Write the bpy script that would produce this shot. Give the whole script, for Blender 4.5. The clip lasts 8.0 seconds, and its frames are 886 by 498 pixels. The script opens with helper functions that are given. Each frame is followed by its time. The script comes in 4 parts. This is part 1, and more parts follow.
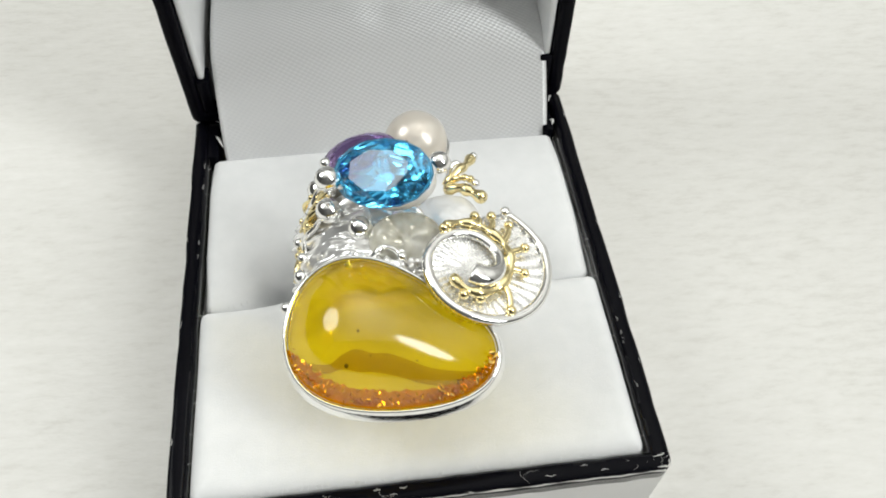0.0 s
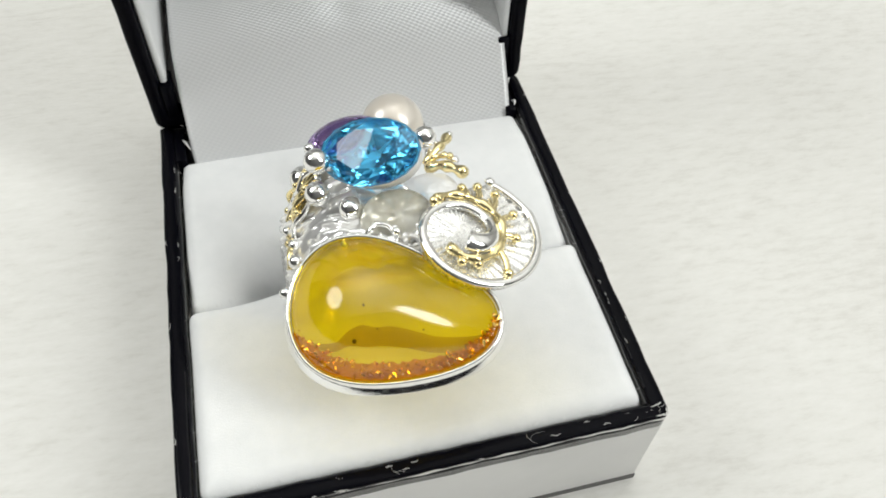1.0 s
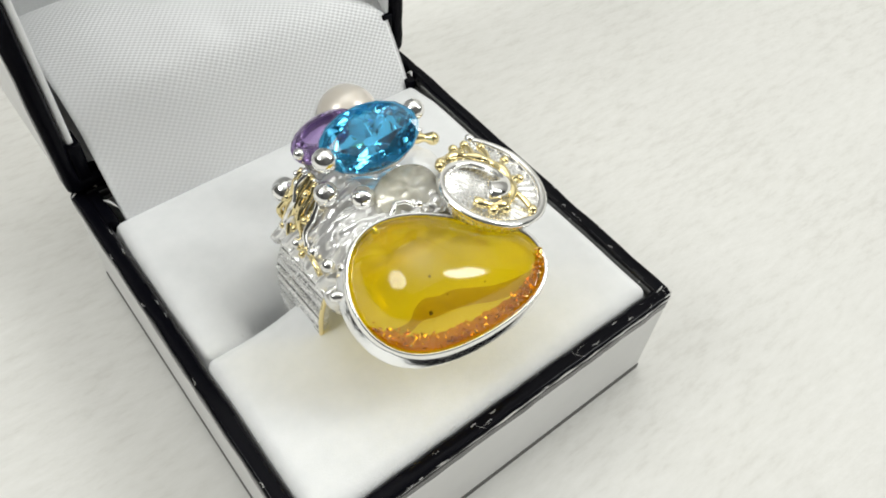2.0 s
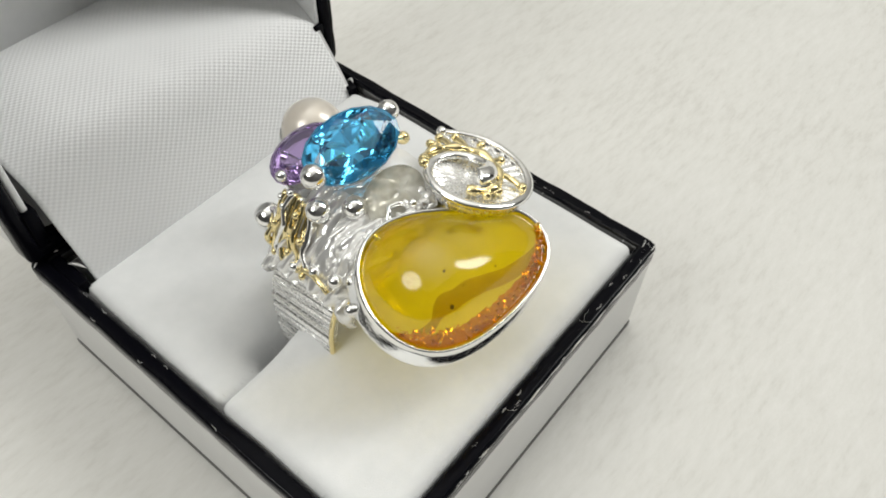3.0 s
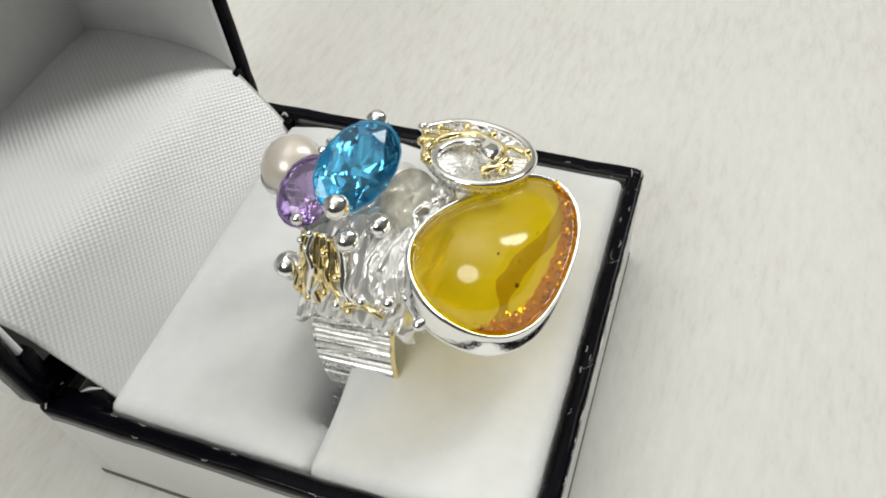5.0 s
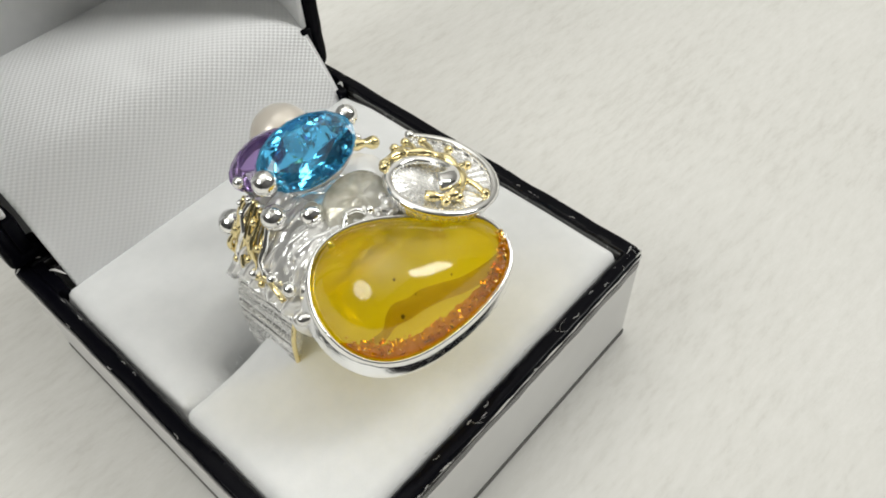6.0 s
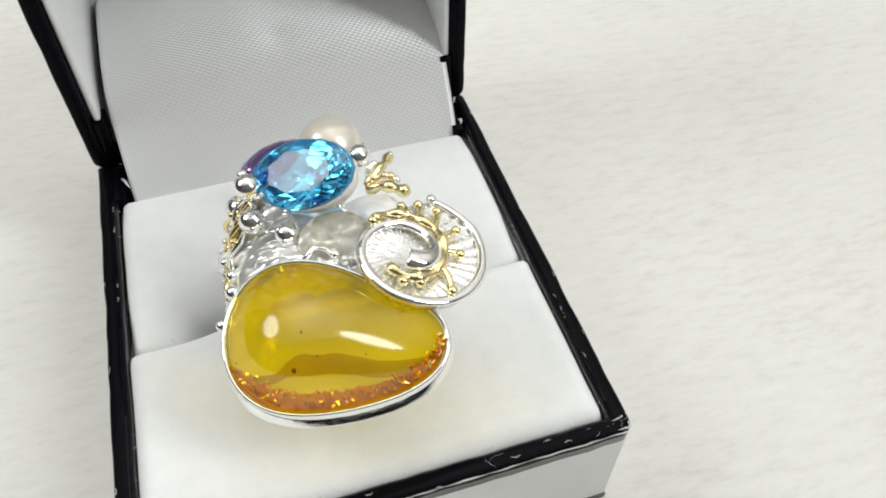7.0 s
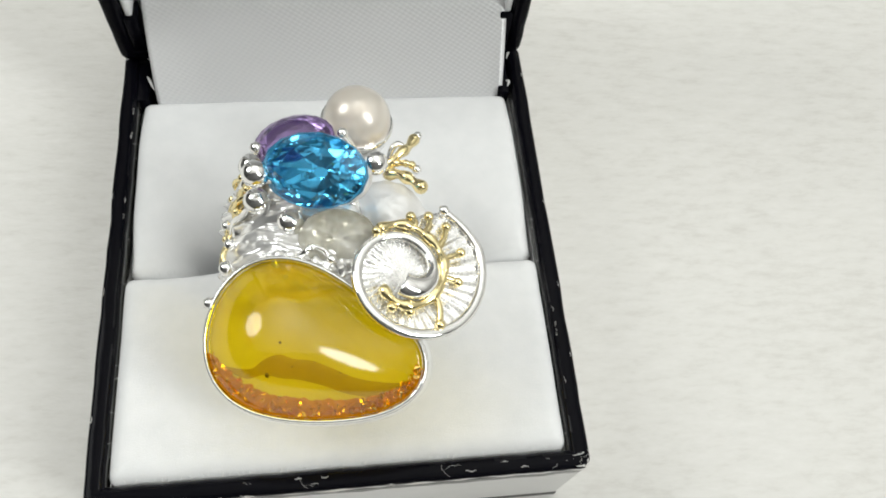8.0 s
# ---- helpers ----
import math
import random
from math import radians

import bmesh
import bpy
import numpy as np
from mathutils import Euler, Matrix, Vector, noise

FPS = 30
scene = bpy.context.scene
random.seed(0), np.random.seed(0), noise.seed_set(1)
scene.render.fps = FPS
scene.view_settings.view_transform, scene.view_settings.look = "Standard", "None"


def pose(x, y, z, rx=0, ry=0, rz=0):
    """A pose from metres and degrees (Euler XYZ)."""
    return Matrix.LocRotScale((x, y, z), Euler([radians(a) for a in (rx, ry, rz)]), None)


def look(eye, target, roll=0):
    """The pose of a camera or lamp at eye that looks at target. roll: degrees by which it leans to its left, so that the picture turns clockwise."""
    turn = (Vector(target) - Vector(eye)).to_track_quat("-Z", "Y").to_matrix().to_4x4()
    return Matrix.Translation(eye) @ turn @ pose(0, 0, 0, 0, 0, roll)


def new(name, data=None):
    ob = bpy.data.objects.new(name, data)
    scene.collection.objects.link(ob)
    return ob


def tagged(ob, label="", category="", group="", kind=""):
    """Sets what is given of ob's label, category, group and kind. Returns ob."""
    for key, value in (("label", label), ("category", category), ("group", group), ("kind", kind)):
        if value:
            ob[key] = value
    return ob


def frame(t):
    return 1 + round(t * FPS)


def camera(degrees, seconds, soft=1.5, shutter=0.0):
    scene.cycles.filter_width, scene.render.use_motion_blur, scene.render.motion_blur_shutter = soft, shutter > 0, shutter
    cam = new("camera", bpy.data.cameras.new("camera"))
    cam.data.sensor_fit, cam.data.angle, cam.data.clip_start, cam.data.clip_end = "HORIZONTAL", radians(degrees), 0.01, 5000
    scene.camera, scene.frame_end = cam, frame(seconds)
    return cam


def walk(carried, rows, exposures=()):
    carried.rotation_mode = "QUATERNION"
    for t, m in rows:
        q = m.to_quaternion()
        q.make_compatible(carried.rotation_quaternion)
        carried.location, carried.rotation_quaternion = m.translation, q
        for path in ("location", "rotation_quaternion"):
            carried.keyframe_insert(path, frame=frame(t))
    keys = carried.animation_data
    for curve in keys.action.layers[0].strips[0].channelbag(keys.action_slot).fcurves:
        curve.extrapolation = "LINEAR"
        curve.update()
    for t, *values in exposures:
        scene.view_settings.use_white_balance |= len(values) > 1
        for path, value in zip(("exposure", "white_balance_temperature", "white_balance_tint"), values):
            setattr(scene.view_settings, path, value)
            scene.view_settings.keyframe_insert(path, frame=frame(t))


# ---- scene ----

CM, LIFT = 0.01, 1.77          # the plan below is in centimetres; z = 0 is the rim of the box, 1.77 above the table


def world(x, y, z):
    return Vector((x * CM, y * CM, (z + LIFT) * CM))


# ---- camera ----
cam = camera(58.88, 8.0, soft=1.8)
ROWS = [
    (0.0, -0.2331, -2.5335, 7.6109, -8.26, -53.93, 1.34),
    (0.5, -0.4712, -2.4701, 7.6302, -11.96, -54.51, 3.06),
    (1.0, -0.8253, -2.8414, 7.4777, -15.80, -52.75, 2.44),
    (1.5, -1.4636, -2.9926, 7.5686, -24.86, -53.63, 2.18),
    (1.7, -2.3000, -2.6900, 7.5100, -32.80, -52.95, 3.69),
    (2.8, -3.7451, -1.7134, 7.3173, -51.49, -51.30, 2.95),
    (3.0, -3.8003, -1.6495, 7.3214, -51.88, -51.48, 1.58),
    (3.5, -3.4482, -1.9790, 7.2410, -48.02, -52.02, -3.98),
    (4.0, -3.4341, -1.9992, 7.2377, -47.82, -52.00, -4.14),
    (4.2, -3.5142, -1.9905, 7.4225, -48.33, -52.56, -5.30),
    (4.8, -4.5300, -0.1000, 7.2300, -67.00, -51.90, -7.40),
    (5.3, -4.0700, -1.4800, 7.1700, -55.90, -51.40, -6.80),
    (5.4, -3.5885, -1.8122, 7.2319, -51.94, -51.81, -5.41),
    (5.5, -3.2919, -2.0203, 7.2384, -48.72, -51.68, -3.83),
    (6.0, -3.0536, -2.2489, 7.1853, -45.21, -51.31, -3.63),
    (6.5, -1.8458, -2.6517, 7.2561, -28.68, -51.35, -2.04),
    (7.0, -0.4600, -2.9013, 7.2033, -17.98, -50.24, 0.61),
    (7.5, -0.3519, -2.2550, 7.5741, -18.33, -55.57, 6.43),
    (8.0, 0.1487, -1.3308, 8.0471, -15.54, -63.29, 11.15),
]
EXPOSURES = [(0.0, -0.13, 6500, 10), (1.7, -0.09, 6500, 10), (2.8, -0.32, 6650, 10.5), (6.0, -0.33, 6650, 10.5), (6.5, -0.47, 6650, 10.5), (7.0, -0.14, 6500, 10), (8.0, -0.18, 6500, 10)]
walk(cam, [(t, pose(*world(x, y, z), 90 + pitch, 0, yaw) @ pose(0, 0, 0, 0, 0, roll)) for t, x, y, z, yaw, pitch, roll in ROWS], EXPOSURES)

# ---- light: two lamps in a plain room, and an added fill for its ceiling ----
sky = bpy.data.worlds.new("sky")
scene.world = sky
sky.use_nodes = True
sky.node_tree.nodes["Background"].inputs["Color"].default_value = (0.93, 0.96, 1.0, 1)
sky.node_tree.nodes["Background"].inputs["Strength"].default_value = 0.5


def lamp(name, azimuth, elevation, far, width, height, watts, colour, turn=0.0):
    """A soft lamp seen from the ring at that azimuth (clockwise from +y) and elevation, facing it."""
    data = bpy.data.lights.new(name, "AREA")
    data.shape, data.size, data.size_y, data.energy, data.color = "ELLIPSE", width, height, watts, colour
    a, e = radians(azimuth), radians(elevation)
    aim = Vector((0, 0.02, 0.03))
    eye = aim + far * Vector((math.sin(a) * math.cos(e), math.cos(a) * math.cos(e), math.sin(e)))
    new(name, data).matrix_world = look(eye, aim, turn)


lamp("desk_lamp", -74, 46, 0.36, 0.17, 0.17, 0.48, (0.975, 1.0, 0.975))
lamp("ceiling_lamp", 124, 43, 1.1, 0.28, 0.75, 6.0, (0.975, 1.0, 0.975), -6)
# an unseen fill lamp, added to brighten the white ceiling and so the room
fill_lamp = bpy.data.lights.new("ceiling_fill", "AREA")
fill_lamp.shape, fill_lamp.size, fill_lamp.energy, fill_lamp.color = "DISK", 0.6, 32.0, (0.975, 1.0, 0.975)
new("ceiling_fill", fill_lamp).matrix_world = look((0.3, 0.5, 0.5), (0.3, 0.5, 1.6))


# ---- materials ----
def material(name, colour, rough=0.5, metal=0.0, **extra):
    m = bpy.data.materials.new(name)
    m.use_nodes = True
    b = m.node_tree.nodes["Principled BSDF"]
    b.inputs["Base Color"].default_value = (*colour, 1)
    b.inputs["Roughness"].default_value, b.inputs["Metallic"].default_value = rough, metal
    for key, value in extra.items():
        b.inputs[key.replace("_", " ")].default_value = value
    return m


class Nodes:
    """Shortcuts for building node trees."""

    def __init__(self, m):
        self.tree, self.nodes = m.node_tree, m.node_tree.nodes
        self.bsdf = self.nodes["Principled BSDF"]
        self.out = self.nodes["Material Output"]

    def add(self, kind, **values):
        n = self.nodes.new(kind)
        for key, value in values.items():
            if key in n.inputs:
                n.inputs[key].default_value = value
        return n

    def link(self, a, b):
        self.tree.links.new(a, b)

    def coords(self, scale=(1, 1, 1), uv=False, turn=0.0):
        t = self.nodes.new("ShaderNodeTexCoord")
        mp = self.nodes.new("ShaderNodeMapping")
        mp.inputs["Scale"].default_value = scale
        mp.inputs["Rotation"].default_value = (0, 0, radians(turn))
        self.link(t.outputs["UV" if uv else "Object"], mp.inputs["Vector"])
        return mp.outputs["Vector"]

    def noise(self, vector, scale, detail=3.0, rough=0.55):
        n = self.add("ShaderNodeTexNoise", Scale=scale, Detail=detail, Roughness=rough)
        self.link(vector, n.inputs["Vector"])
        return n.outputs["Fac"]

    def ramp(self, fac, stops):
        r = self.nodes.new("ShaderNodeValToRGB")
        e = r.color_ramp.elements
        while len(e) < len(stops):
            e.new(0.5)
        for k, (at, c) in zip(e, stops):
            k.position, k.color = at, (*c, 1)
        self.link(fac, r.inputs["Fac"])
        return r.outputs["Color"]

    def span(self, fac, lo, hi, a, b):
        r = self.nodes.new("ShaderNodeMapRange")
        for key, value in (("From Min", lo), ("From Max", hi), ("To Min", a), ("To Max", b)):
            r.inputs[key].default_value = value
        self.link(fac, r.inputs["Value"])
        return r.outputs["Result"]

    def maths(self, op, a, b=None):
        n = self.nodes.new("ShaderNodeMath")
        n.operation = op
        for slot, v in enumerate((a, b)):
            if v is None:
                continue
            if isinstance(v, (int, float)):
                n.inputs[slot].default_value = v
            else:
                self.link(v, n.inputs[slot])
        return n.outputs[0]

    def bump(self, height, strength, distance):
        n = self.add("ShaderNodeBump", Strength=strength, Distance=distance)
        self.link(height, n.inputs["Height"])
        self.link(n.outputs["Normal"], self.bsdf.inputs["Normal"])
        return n


def make_table():
    m = material("whitewashed_board", (0.7, 0.69, 0.66), 0.6, Specular_IOR_Level=0.15)
    n = Nodes(m)
    grain = n.noise(n.coords((210, 760, 210), turn=28), 1.0, 5, 0.6)
    broad = n.noise(n.coords((25, 40, 25), turn=28), 1.0, 3, 0.5)
    fine = n.noise(n.coords((700, 1900, 700), turn=28), 1.0, 3, 0.6)
    mix = n.maths("ADD", n.maths("MULTIPLY", grain, 0.5), n.maths("ADD", n.maths("MULTIPLY", broad, 0.3), n.maths("MULTIPLY", fine, 0.2)))
    n.link(n.ramp(mix, [(0.31, (0.64, 0.625, 0.59)), (0.48, (0.74, 0.73, 0.70)), (0.66, (0.79, 0.78, 0.755))]), n.bsdf.inputs["Base Color"])
    n.bump(mix, 0.4, 0.0004)
    return m


def make_velvet():
    m = material("white_flock", (0.83, 0.84, 0.845), 0.95)
    n = Nodes(m)
    n.bsdf.inputs["Sheen Weight"].default_value = 0.35
    n.bsdf.inputs["Sheen Roughness"].default_value = 0.6
    fuzz = n.noise(n.coords((1, 1, 1)), 9000, 2, 0.6)
    nap = n.noise(n.coords((1, 1, 1)), 420, 4, 0.6)
    n.link(n.ramp(nap, [(0.3, (0.84, 0.85, 0.855)), (0.7, (0.89, 0.895, 0.90))]), n.bsdf.inputs["Base Color"])
    n.bump(n.maths("ADD", fuzz, n.maths("MULTIPLY", nap, 0.8)), 0.35, 0.00015)
    return m


def make_satin():
    m = material("woven_satin", (0.76, 0.77, 0.785), 0.55, Specular_IOR_Level=1.0, Metallic=0.4, Anisotropic=0.97)
    n = Nodes(m)
    # the long floats of the weave run a little askew across the box and shine across their run
    n.bsdf.inputs["Anisotropic Rotation"].default_value = 0.25 + 13 / 360
    run = n.nodes.new("ShaderNodeTangent")
    run.direction_type = "UV_MAP"
    n.link(run.outputs[0], n.bsdf.inputs["Tangent"])
    t = n.nodes.new("ShaderNodeTexCoord")
    sep = n.nodes.new("ShaderNodeSeparateXYZ")
    n.link(t.outputs["UV"], sep.inputs[0])
    x, y = sep.outputs[0], sep.outputs[1]
    warp = n.maths("SINE", n.maths("MULTIPLY", n.maths("ADD", x, n.maths("MULTIPLY", y, 0.35)), 2 * math.pi / 0.00085))
    weft = n.maths("SINE", n.maths("MULTIPLY", n.maths("ADD", y, n.maths("MULTIPLY", x, -0.06)), 2 * math.pi / 0.00065))
    slub = n.span(n.noise(n.coords((900, 5000, 900), uv=True), 1.0, 3, 0.6), 0.3, 0.7, 0.55, 1.2)
    knots = n.maths("MULTIPLY", n.maths("MULTIPLY", warp, weft), slub)
    n.link(n.ramp(n.span(knots, -1, 1, 0, 1), [(0.0, (0.91, 0.915, 0.925)), (1.0, (0.97, 0.97, 0.975))]), n.bsdf.inputs["Base Color"])
    n.bsdf.inputs["Sheen Weight"].default_value = 0.2
    n.bump(knots, 0.25, 0.00008)
    return m


def make_patent(name="black_leatherette", gloss=0.05):
    m = material(name, (0.003, 0.003, 0.005), 0.2)
    n = Nodes(m)
    v = n.coords((1, 1, 1))
    wrinkle = n.noise(v, 260, 4, 0.6)
    grain = n.noise(v, 1800, 3, 0.6)
    scuff = n.noise(n.coords((420, 420, 900)), 1.0, 6, 0.72)
    worn = n.span(scuff, 0.8, 0.87, 0, 1)
    n.link(n.ramp(worn, [(0.0, (0.003, 0.003, 0.005)), (1.0, (0.1, 0.1, 0.105))]), n.bsdf.inputs["Base Color"])
    n.link(n.span(grain, 0.3, 0.7, 0.1, 0.22), n.bsdf.inputs["Roughness"])
    n.bsdf.inputs["Specular IOR Level"].default_value = gloss
    n.bump(n.maths("ADD", wrinkle, n.maths("MULTIPLY", grain, 0.25)), 0.3, 0.0002)
    return m


def make_lacquer():
    """The mirror-bright dark band down the sides of the rim."""
    m = material("dark_lacquer", (0.05, 0.049, 0.046), 0.2, IOR=2.1)
    n = Nodes(m)
    n.bump(n.noise(n.coords((1, 1, 1)), 300, 3, 0.5), 0.12, 0.0002)
    return m


def make_cover():
    m = material("white_paper_cover", (0.74, 0.735, 0.725), 0.42)
    n = Nodes(m)
    v = n.noise(n.coords((1, 1, 1)), 900, 4, 0.6)
    w = n.noise(n.coords((1, 1, 1)), 90, 3, 0.5)
    n.link(n.ramp(w, [(0.3, (0.71, 0.705, 0.695)), (0.7, (0.78, 0.775, 0.765))]), n.bsdf.inputs["Base Color"])
    n.bump(v, 0.2, 0.0001)
    return m


def make_metal(name, colour, rough, bump=0.25, scale=(700, 700, 700), worn=0.06, metal=1.0):
    m = material(name, colour, rough, metal)
    n = Nodes(m)
    v = n.noise(n.coords(scale), 1.0, 4, 0.6)
    fine = n.noise(n.coords((1, 1, 1)), 2600, 2, 0.5)
    n.link(n.span(fine, 0.3, 0.7, rough, rough + worn), n.bsdf.inputs["Roughness"])
    n.bump(v, bump, 0.0003)
    return m


def make_gem(name, colour, ior, clearness=0.08):
    m = material(name, colour, 0.0, 0.0, Transmission_Weight=1.0, IOR=ior)
    n = Nodes(m)
    clear, mix = n.nodes.new("ShaderNodeBsdfTransparent"), n.nodes.new("ShaderNodeMixShader")
    clear.inputs["Color"].default_value = (*colour, 1)
    mix.inputs[0].default_value = clearness
    n.link(n.bsdf.outputs[0], mix.inputs[1])
    n.link(clear.outputs[0], mix.inputs[2])
    n.link(mix.outputs[0], n.out.inputs["Surface"])
    return m


def make_amber():
    """Clear amber: mostly letting light straight through, with a polished skin."""
    m = material("clear_amber", (1.0, 0.84, 0.17), 0.03, Transmission_Weight=1.0, IOR=1.54)
    n = Nodes(m)
    swirl = n.noise(n.coords((60, 60, 60)), 1.0, 2, 0.5)
    tint = n.ramp(swirl, [(0.35, (1.0, 0.85, 0.04)), (0.65, (1.0, 0.90, 0.08))])
    n.link(tint, n.bsdf.inputs["Base Color"])
    clear, gloss, fresnel = n.nodes.new("ShaderNodeBsdfTransparent"), n.nodes.new("ShaderNodeBsdfGlossy"), n.nodes.new("ShaderNodeLayerWeight")
    gloss.inputs["Roughness"].default_value = 0.12
    n.link(tint, clear.inputs["Color"])
    skin, mix = n.nodes.new("ShaderNodeMixShader"), n.nodes.new("ShaderNodeMixShader")
    n.link(n.maths("ADD", 0.08, n.maths("MULTIPLY", 0.12, n.maths("POWER", fresnel.outputs["Facing"], 5.0))), skin.inputs[0])
    n.link(clear.outputs[0], skin.inputs[1])
    n.link(gloss.outputs[0], skin.inputs[2])
    mix.inputs[0].default_value = 0.92
    n.link(n.bsdf.outputs[0], mix.inputs[1])
    n.link(skin.outputs[0], mix.inputs[2])
    n.link(mix.outputs[0], n.out.inputs["Surface"])
    return m


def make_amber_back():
    """The underside of the amber: part clear, with an added milky haze that scatters light both ways and brightens the
    stone.
    """
    m = bpy.data.materials.new("milky_amber")
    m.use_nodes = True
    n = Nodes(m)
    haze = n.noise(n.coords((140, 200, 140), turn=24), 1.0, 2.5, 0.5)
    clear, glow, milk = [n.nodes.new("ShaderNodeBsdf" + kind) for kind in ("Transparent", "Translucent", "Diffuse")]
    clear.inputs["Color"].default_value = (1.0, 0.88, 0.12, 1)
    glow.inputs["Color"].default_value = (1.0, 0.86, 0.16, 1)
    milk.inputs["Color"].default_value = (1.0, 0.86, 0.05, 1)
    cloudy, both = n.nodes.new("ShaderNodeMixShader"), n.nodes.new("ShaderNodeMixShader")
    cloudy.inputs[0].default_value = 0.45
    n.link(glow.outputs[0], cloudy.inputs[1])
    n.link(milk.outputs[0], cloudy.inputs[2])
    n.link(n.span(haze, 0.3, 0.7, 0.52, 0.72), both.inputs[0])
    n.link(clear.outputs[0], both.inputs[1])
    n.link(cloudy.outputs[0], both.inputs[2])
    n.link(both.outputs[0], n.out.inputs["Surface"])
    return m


def make_pearl():
    m = material("pearl_nacre", (0.80, 0.74, 0.68), 0.3, 0.3)
    n = Nodes(m)
    n.bsdf.inputs["Coat Weight"].default_value = 0.6
    n.bsdf.inputs["Coat Roughness"].default_value = 0.12
    n.bsdf.inputs["Sheen Weight"].default_value = 0.2
    n.bsdf.inputs["Subsurface Weight"].default_value = 0.05
    n.bsdf.inputs["Subsurface Radius"].default_value = (0.002, 0.0015, 0.001)
    v = n.noise(n.coords((1, 1, 1)), 220, 2, 0.5)
    n.link(n.ramp(v, [(0.3, (0.72, 0.64, 0.55)), (0.7, (0.80, 0.75, 0.68))]), n.bsdf.inputs["Base Color"])
    return m


def make_quartz():
    m = material("milky_quartz", (0.80, 0.78, 0.68), 0.12, Transmission_Weight=0.5, IOR=1.5)
    n = Nodes(m)
    v = n.noise(n.coords((1, 1, 1)), 260, 3, 0.5)
    n.link(n.ramp(v, [(0.35, (0.94, 0.89, 0.74)), (0.6, (0.98, 0.96, 0.87))]), n.bsdf.inputs["Base Color"])
    n.link(n.span(v, 0.35, 0.65, 0.8, 0.35), n.bsdf.inputs["Transmission Weight"])
    n.bsdf.inputs["Subsurface Weight"].default_value = 0.3
    n.bsdf.inputs["Subsurface Radius"].default_value = (0.002, 0.002, 0.0018)
    n.bump(v, 0.12, 0.0002)
    return m


def make_wall(name, colour):
    m = material(name, colour, 0.9)
    n = Nodes(m)
    v = n.noise(n.coords((1, 1, 1)), 14, 4, 0.6)
    a, b = [tuple(c * k for c in colour) for k in (0.93, 1.05)]
    n.link(n.ramp(v, [(0.3, a), (0.7, b)]), n.bsdf.inputs["Base Color"])
    n.bump(v, 0.2, 0.004)
    return m


TABLE, VELVET, SATIN, PATENT, COVER, LACQUER, POLISHED = make_table(), make_velvet(), make_satin(), make_patent(), make_cover(), make_lacquer(), make_patent("glossier_leatherette", 0.16)
SILVER = make_metal("polished_silver", (0.97, 0.965, 0.95), 0.06, 0.12)
BRUSHED = make_metal("brushed_silver", (0.92, 0.915, 0.90), 0.2, 0.2, (300, 300, 1500), 0.1, 0.95)
BARK = make_metal("folded_silver", (0.98, 0.975, 0.965), 0.1, 0.3, (500, 500, 500), metal=0.62)
SATIN_SILVER = make_metal("satin_silver", (0.96, 0.955, 0.945), 0.42, 0.3, (900, 900, 900), metal=0.3)
FLUTED = make_metal("fluted_silver", (0.97, 0.965, 0.95), 0.24, 0.3, (900, 900, 900), metal=0.75)
GOLD = make_metal("yellow_gold", (0.94, 0.80, 0.44), 0.1, 0.25)
TOPAZ, AMETHYST = make_gem("blue_topaz", (0.10, 0.58, 0.97), 1.62, 0.05), make_gem("amethyst_purple", (0.46, 0.32, 0.64), 1.55)
AMBER, AMBER_BACK, PEARL, QUARTZ = make_amber(), make_amber_back(), make_pearl(), make_quartz()
SPANGLE = material("orange_spangle", (0.56, 0.235, 0.006), 0.5, 0.0, Specular_IOR_Level=0.0)
SPARK = material("golden_spangle", (1.0, 0.66, 0.16), 0.2, 1.0)
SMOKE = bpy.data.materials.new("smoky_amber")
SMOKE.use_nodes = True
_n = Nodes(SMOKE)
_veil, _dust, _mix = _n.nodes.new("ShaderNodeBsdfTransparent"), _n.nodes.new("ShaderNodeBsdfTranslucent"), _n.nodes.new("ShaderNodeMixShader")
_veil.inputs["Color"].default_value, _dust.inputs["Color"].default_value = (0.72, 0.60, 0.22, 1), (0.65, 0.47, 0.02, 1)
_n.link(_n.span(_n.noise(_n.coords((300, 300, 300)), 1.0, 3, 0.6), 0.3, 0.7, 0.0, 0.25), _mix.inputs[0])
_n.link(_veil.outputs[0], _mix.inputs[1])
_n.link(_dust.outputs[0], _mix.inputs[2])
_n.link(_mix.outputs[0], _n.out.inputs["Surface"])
SPECK = material("dark_speck", (0.10, 0.06, 0.02), 0.6)
WORN_GLINT = material("pale_wear_and_glint", (0.62, 0.61, 0.59), 0.35)
BASE_EDGE = material("base_shadow_grey", (0.12, 0.118, 0.113), 0.6)
LINT = material("white_lint", (0.8, 0.8, 0.8), 0.9)
PAINT, SHADE_PAINT, GREY_PAINT = make_wall("white_wall_paint", (0.85, 0.84, 0.82)), make_wall("dark_grey_floor_paint", (0.04, 0.0395, 0.039)), make_wall("grey_wall_paint", (0.14, 0.14, 0.138))


# ---- mesh helpers (all in centimetres of the plan) ----
BASE = {}


def thing(name, x, y, z, label, category, kind="", group=""):
    ob = new(name)
    ob.location = world(x, y, z)
    ob.empty_display_size = 0.005
    BASE[ob] = world(x, y, z)
    return tagged(ob, label, category, group, kind)


def finish(name, bm, mat, offset, smooth):
    me = bpy.data.meshes.new(name)
    for v in bm.verts:
        v.co = world(*v.co) - offset
    bmesh.ops.recalc_face_normals(bm, faces=bm.faces)
    for f in bm.faces:
        f.smooth = smooth
    bm.to_mesh(me)
    bm.free()
    me.materials.append(mat)
    return me


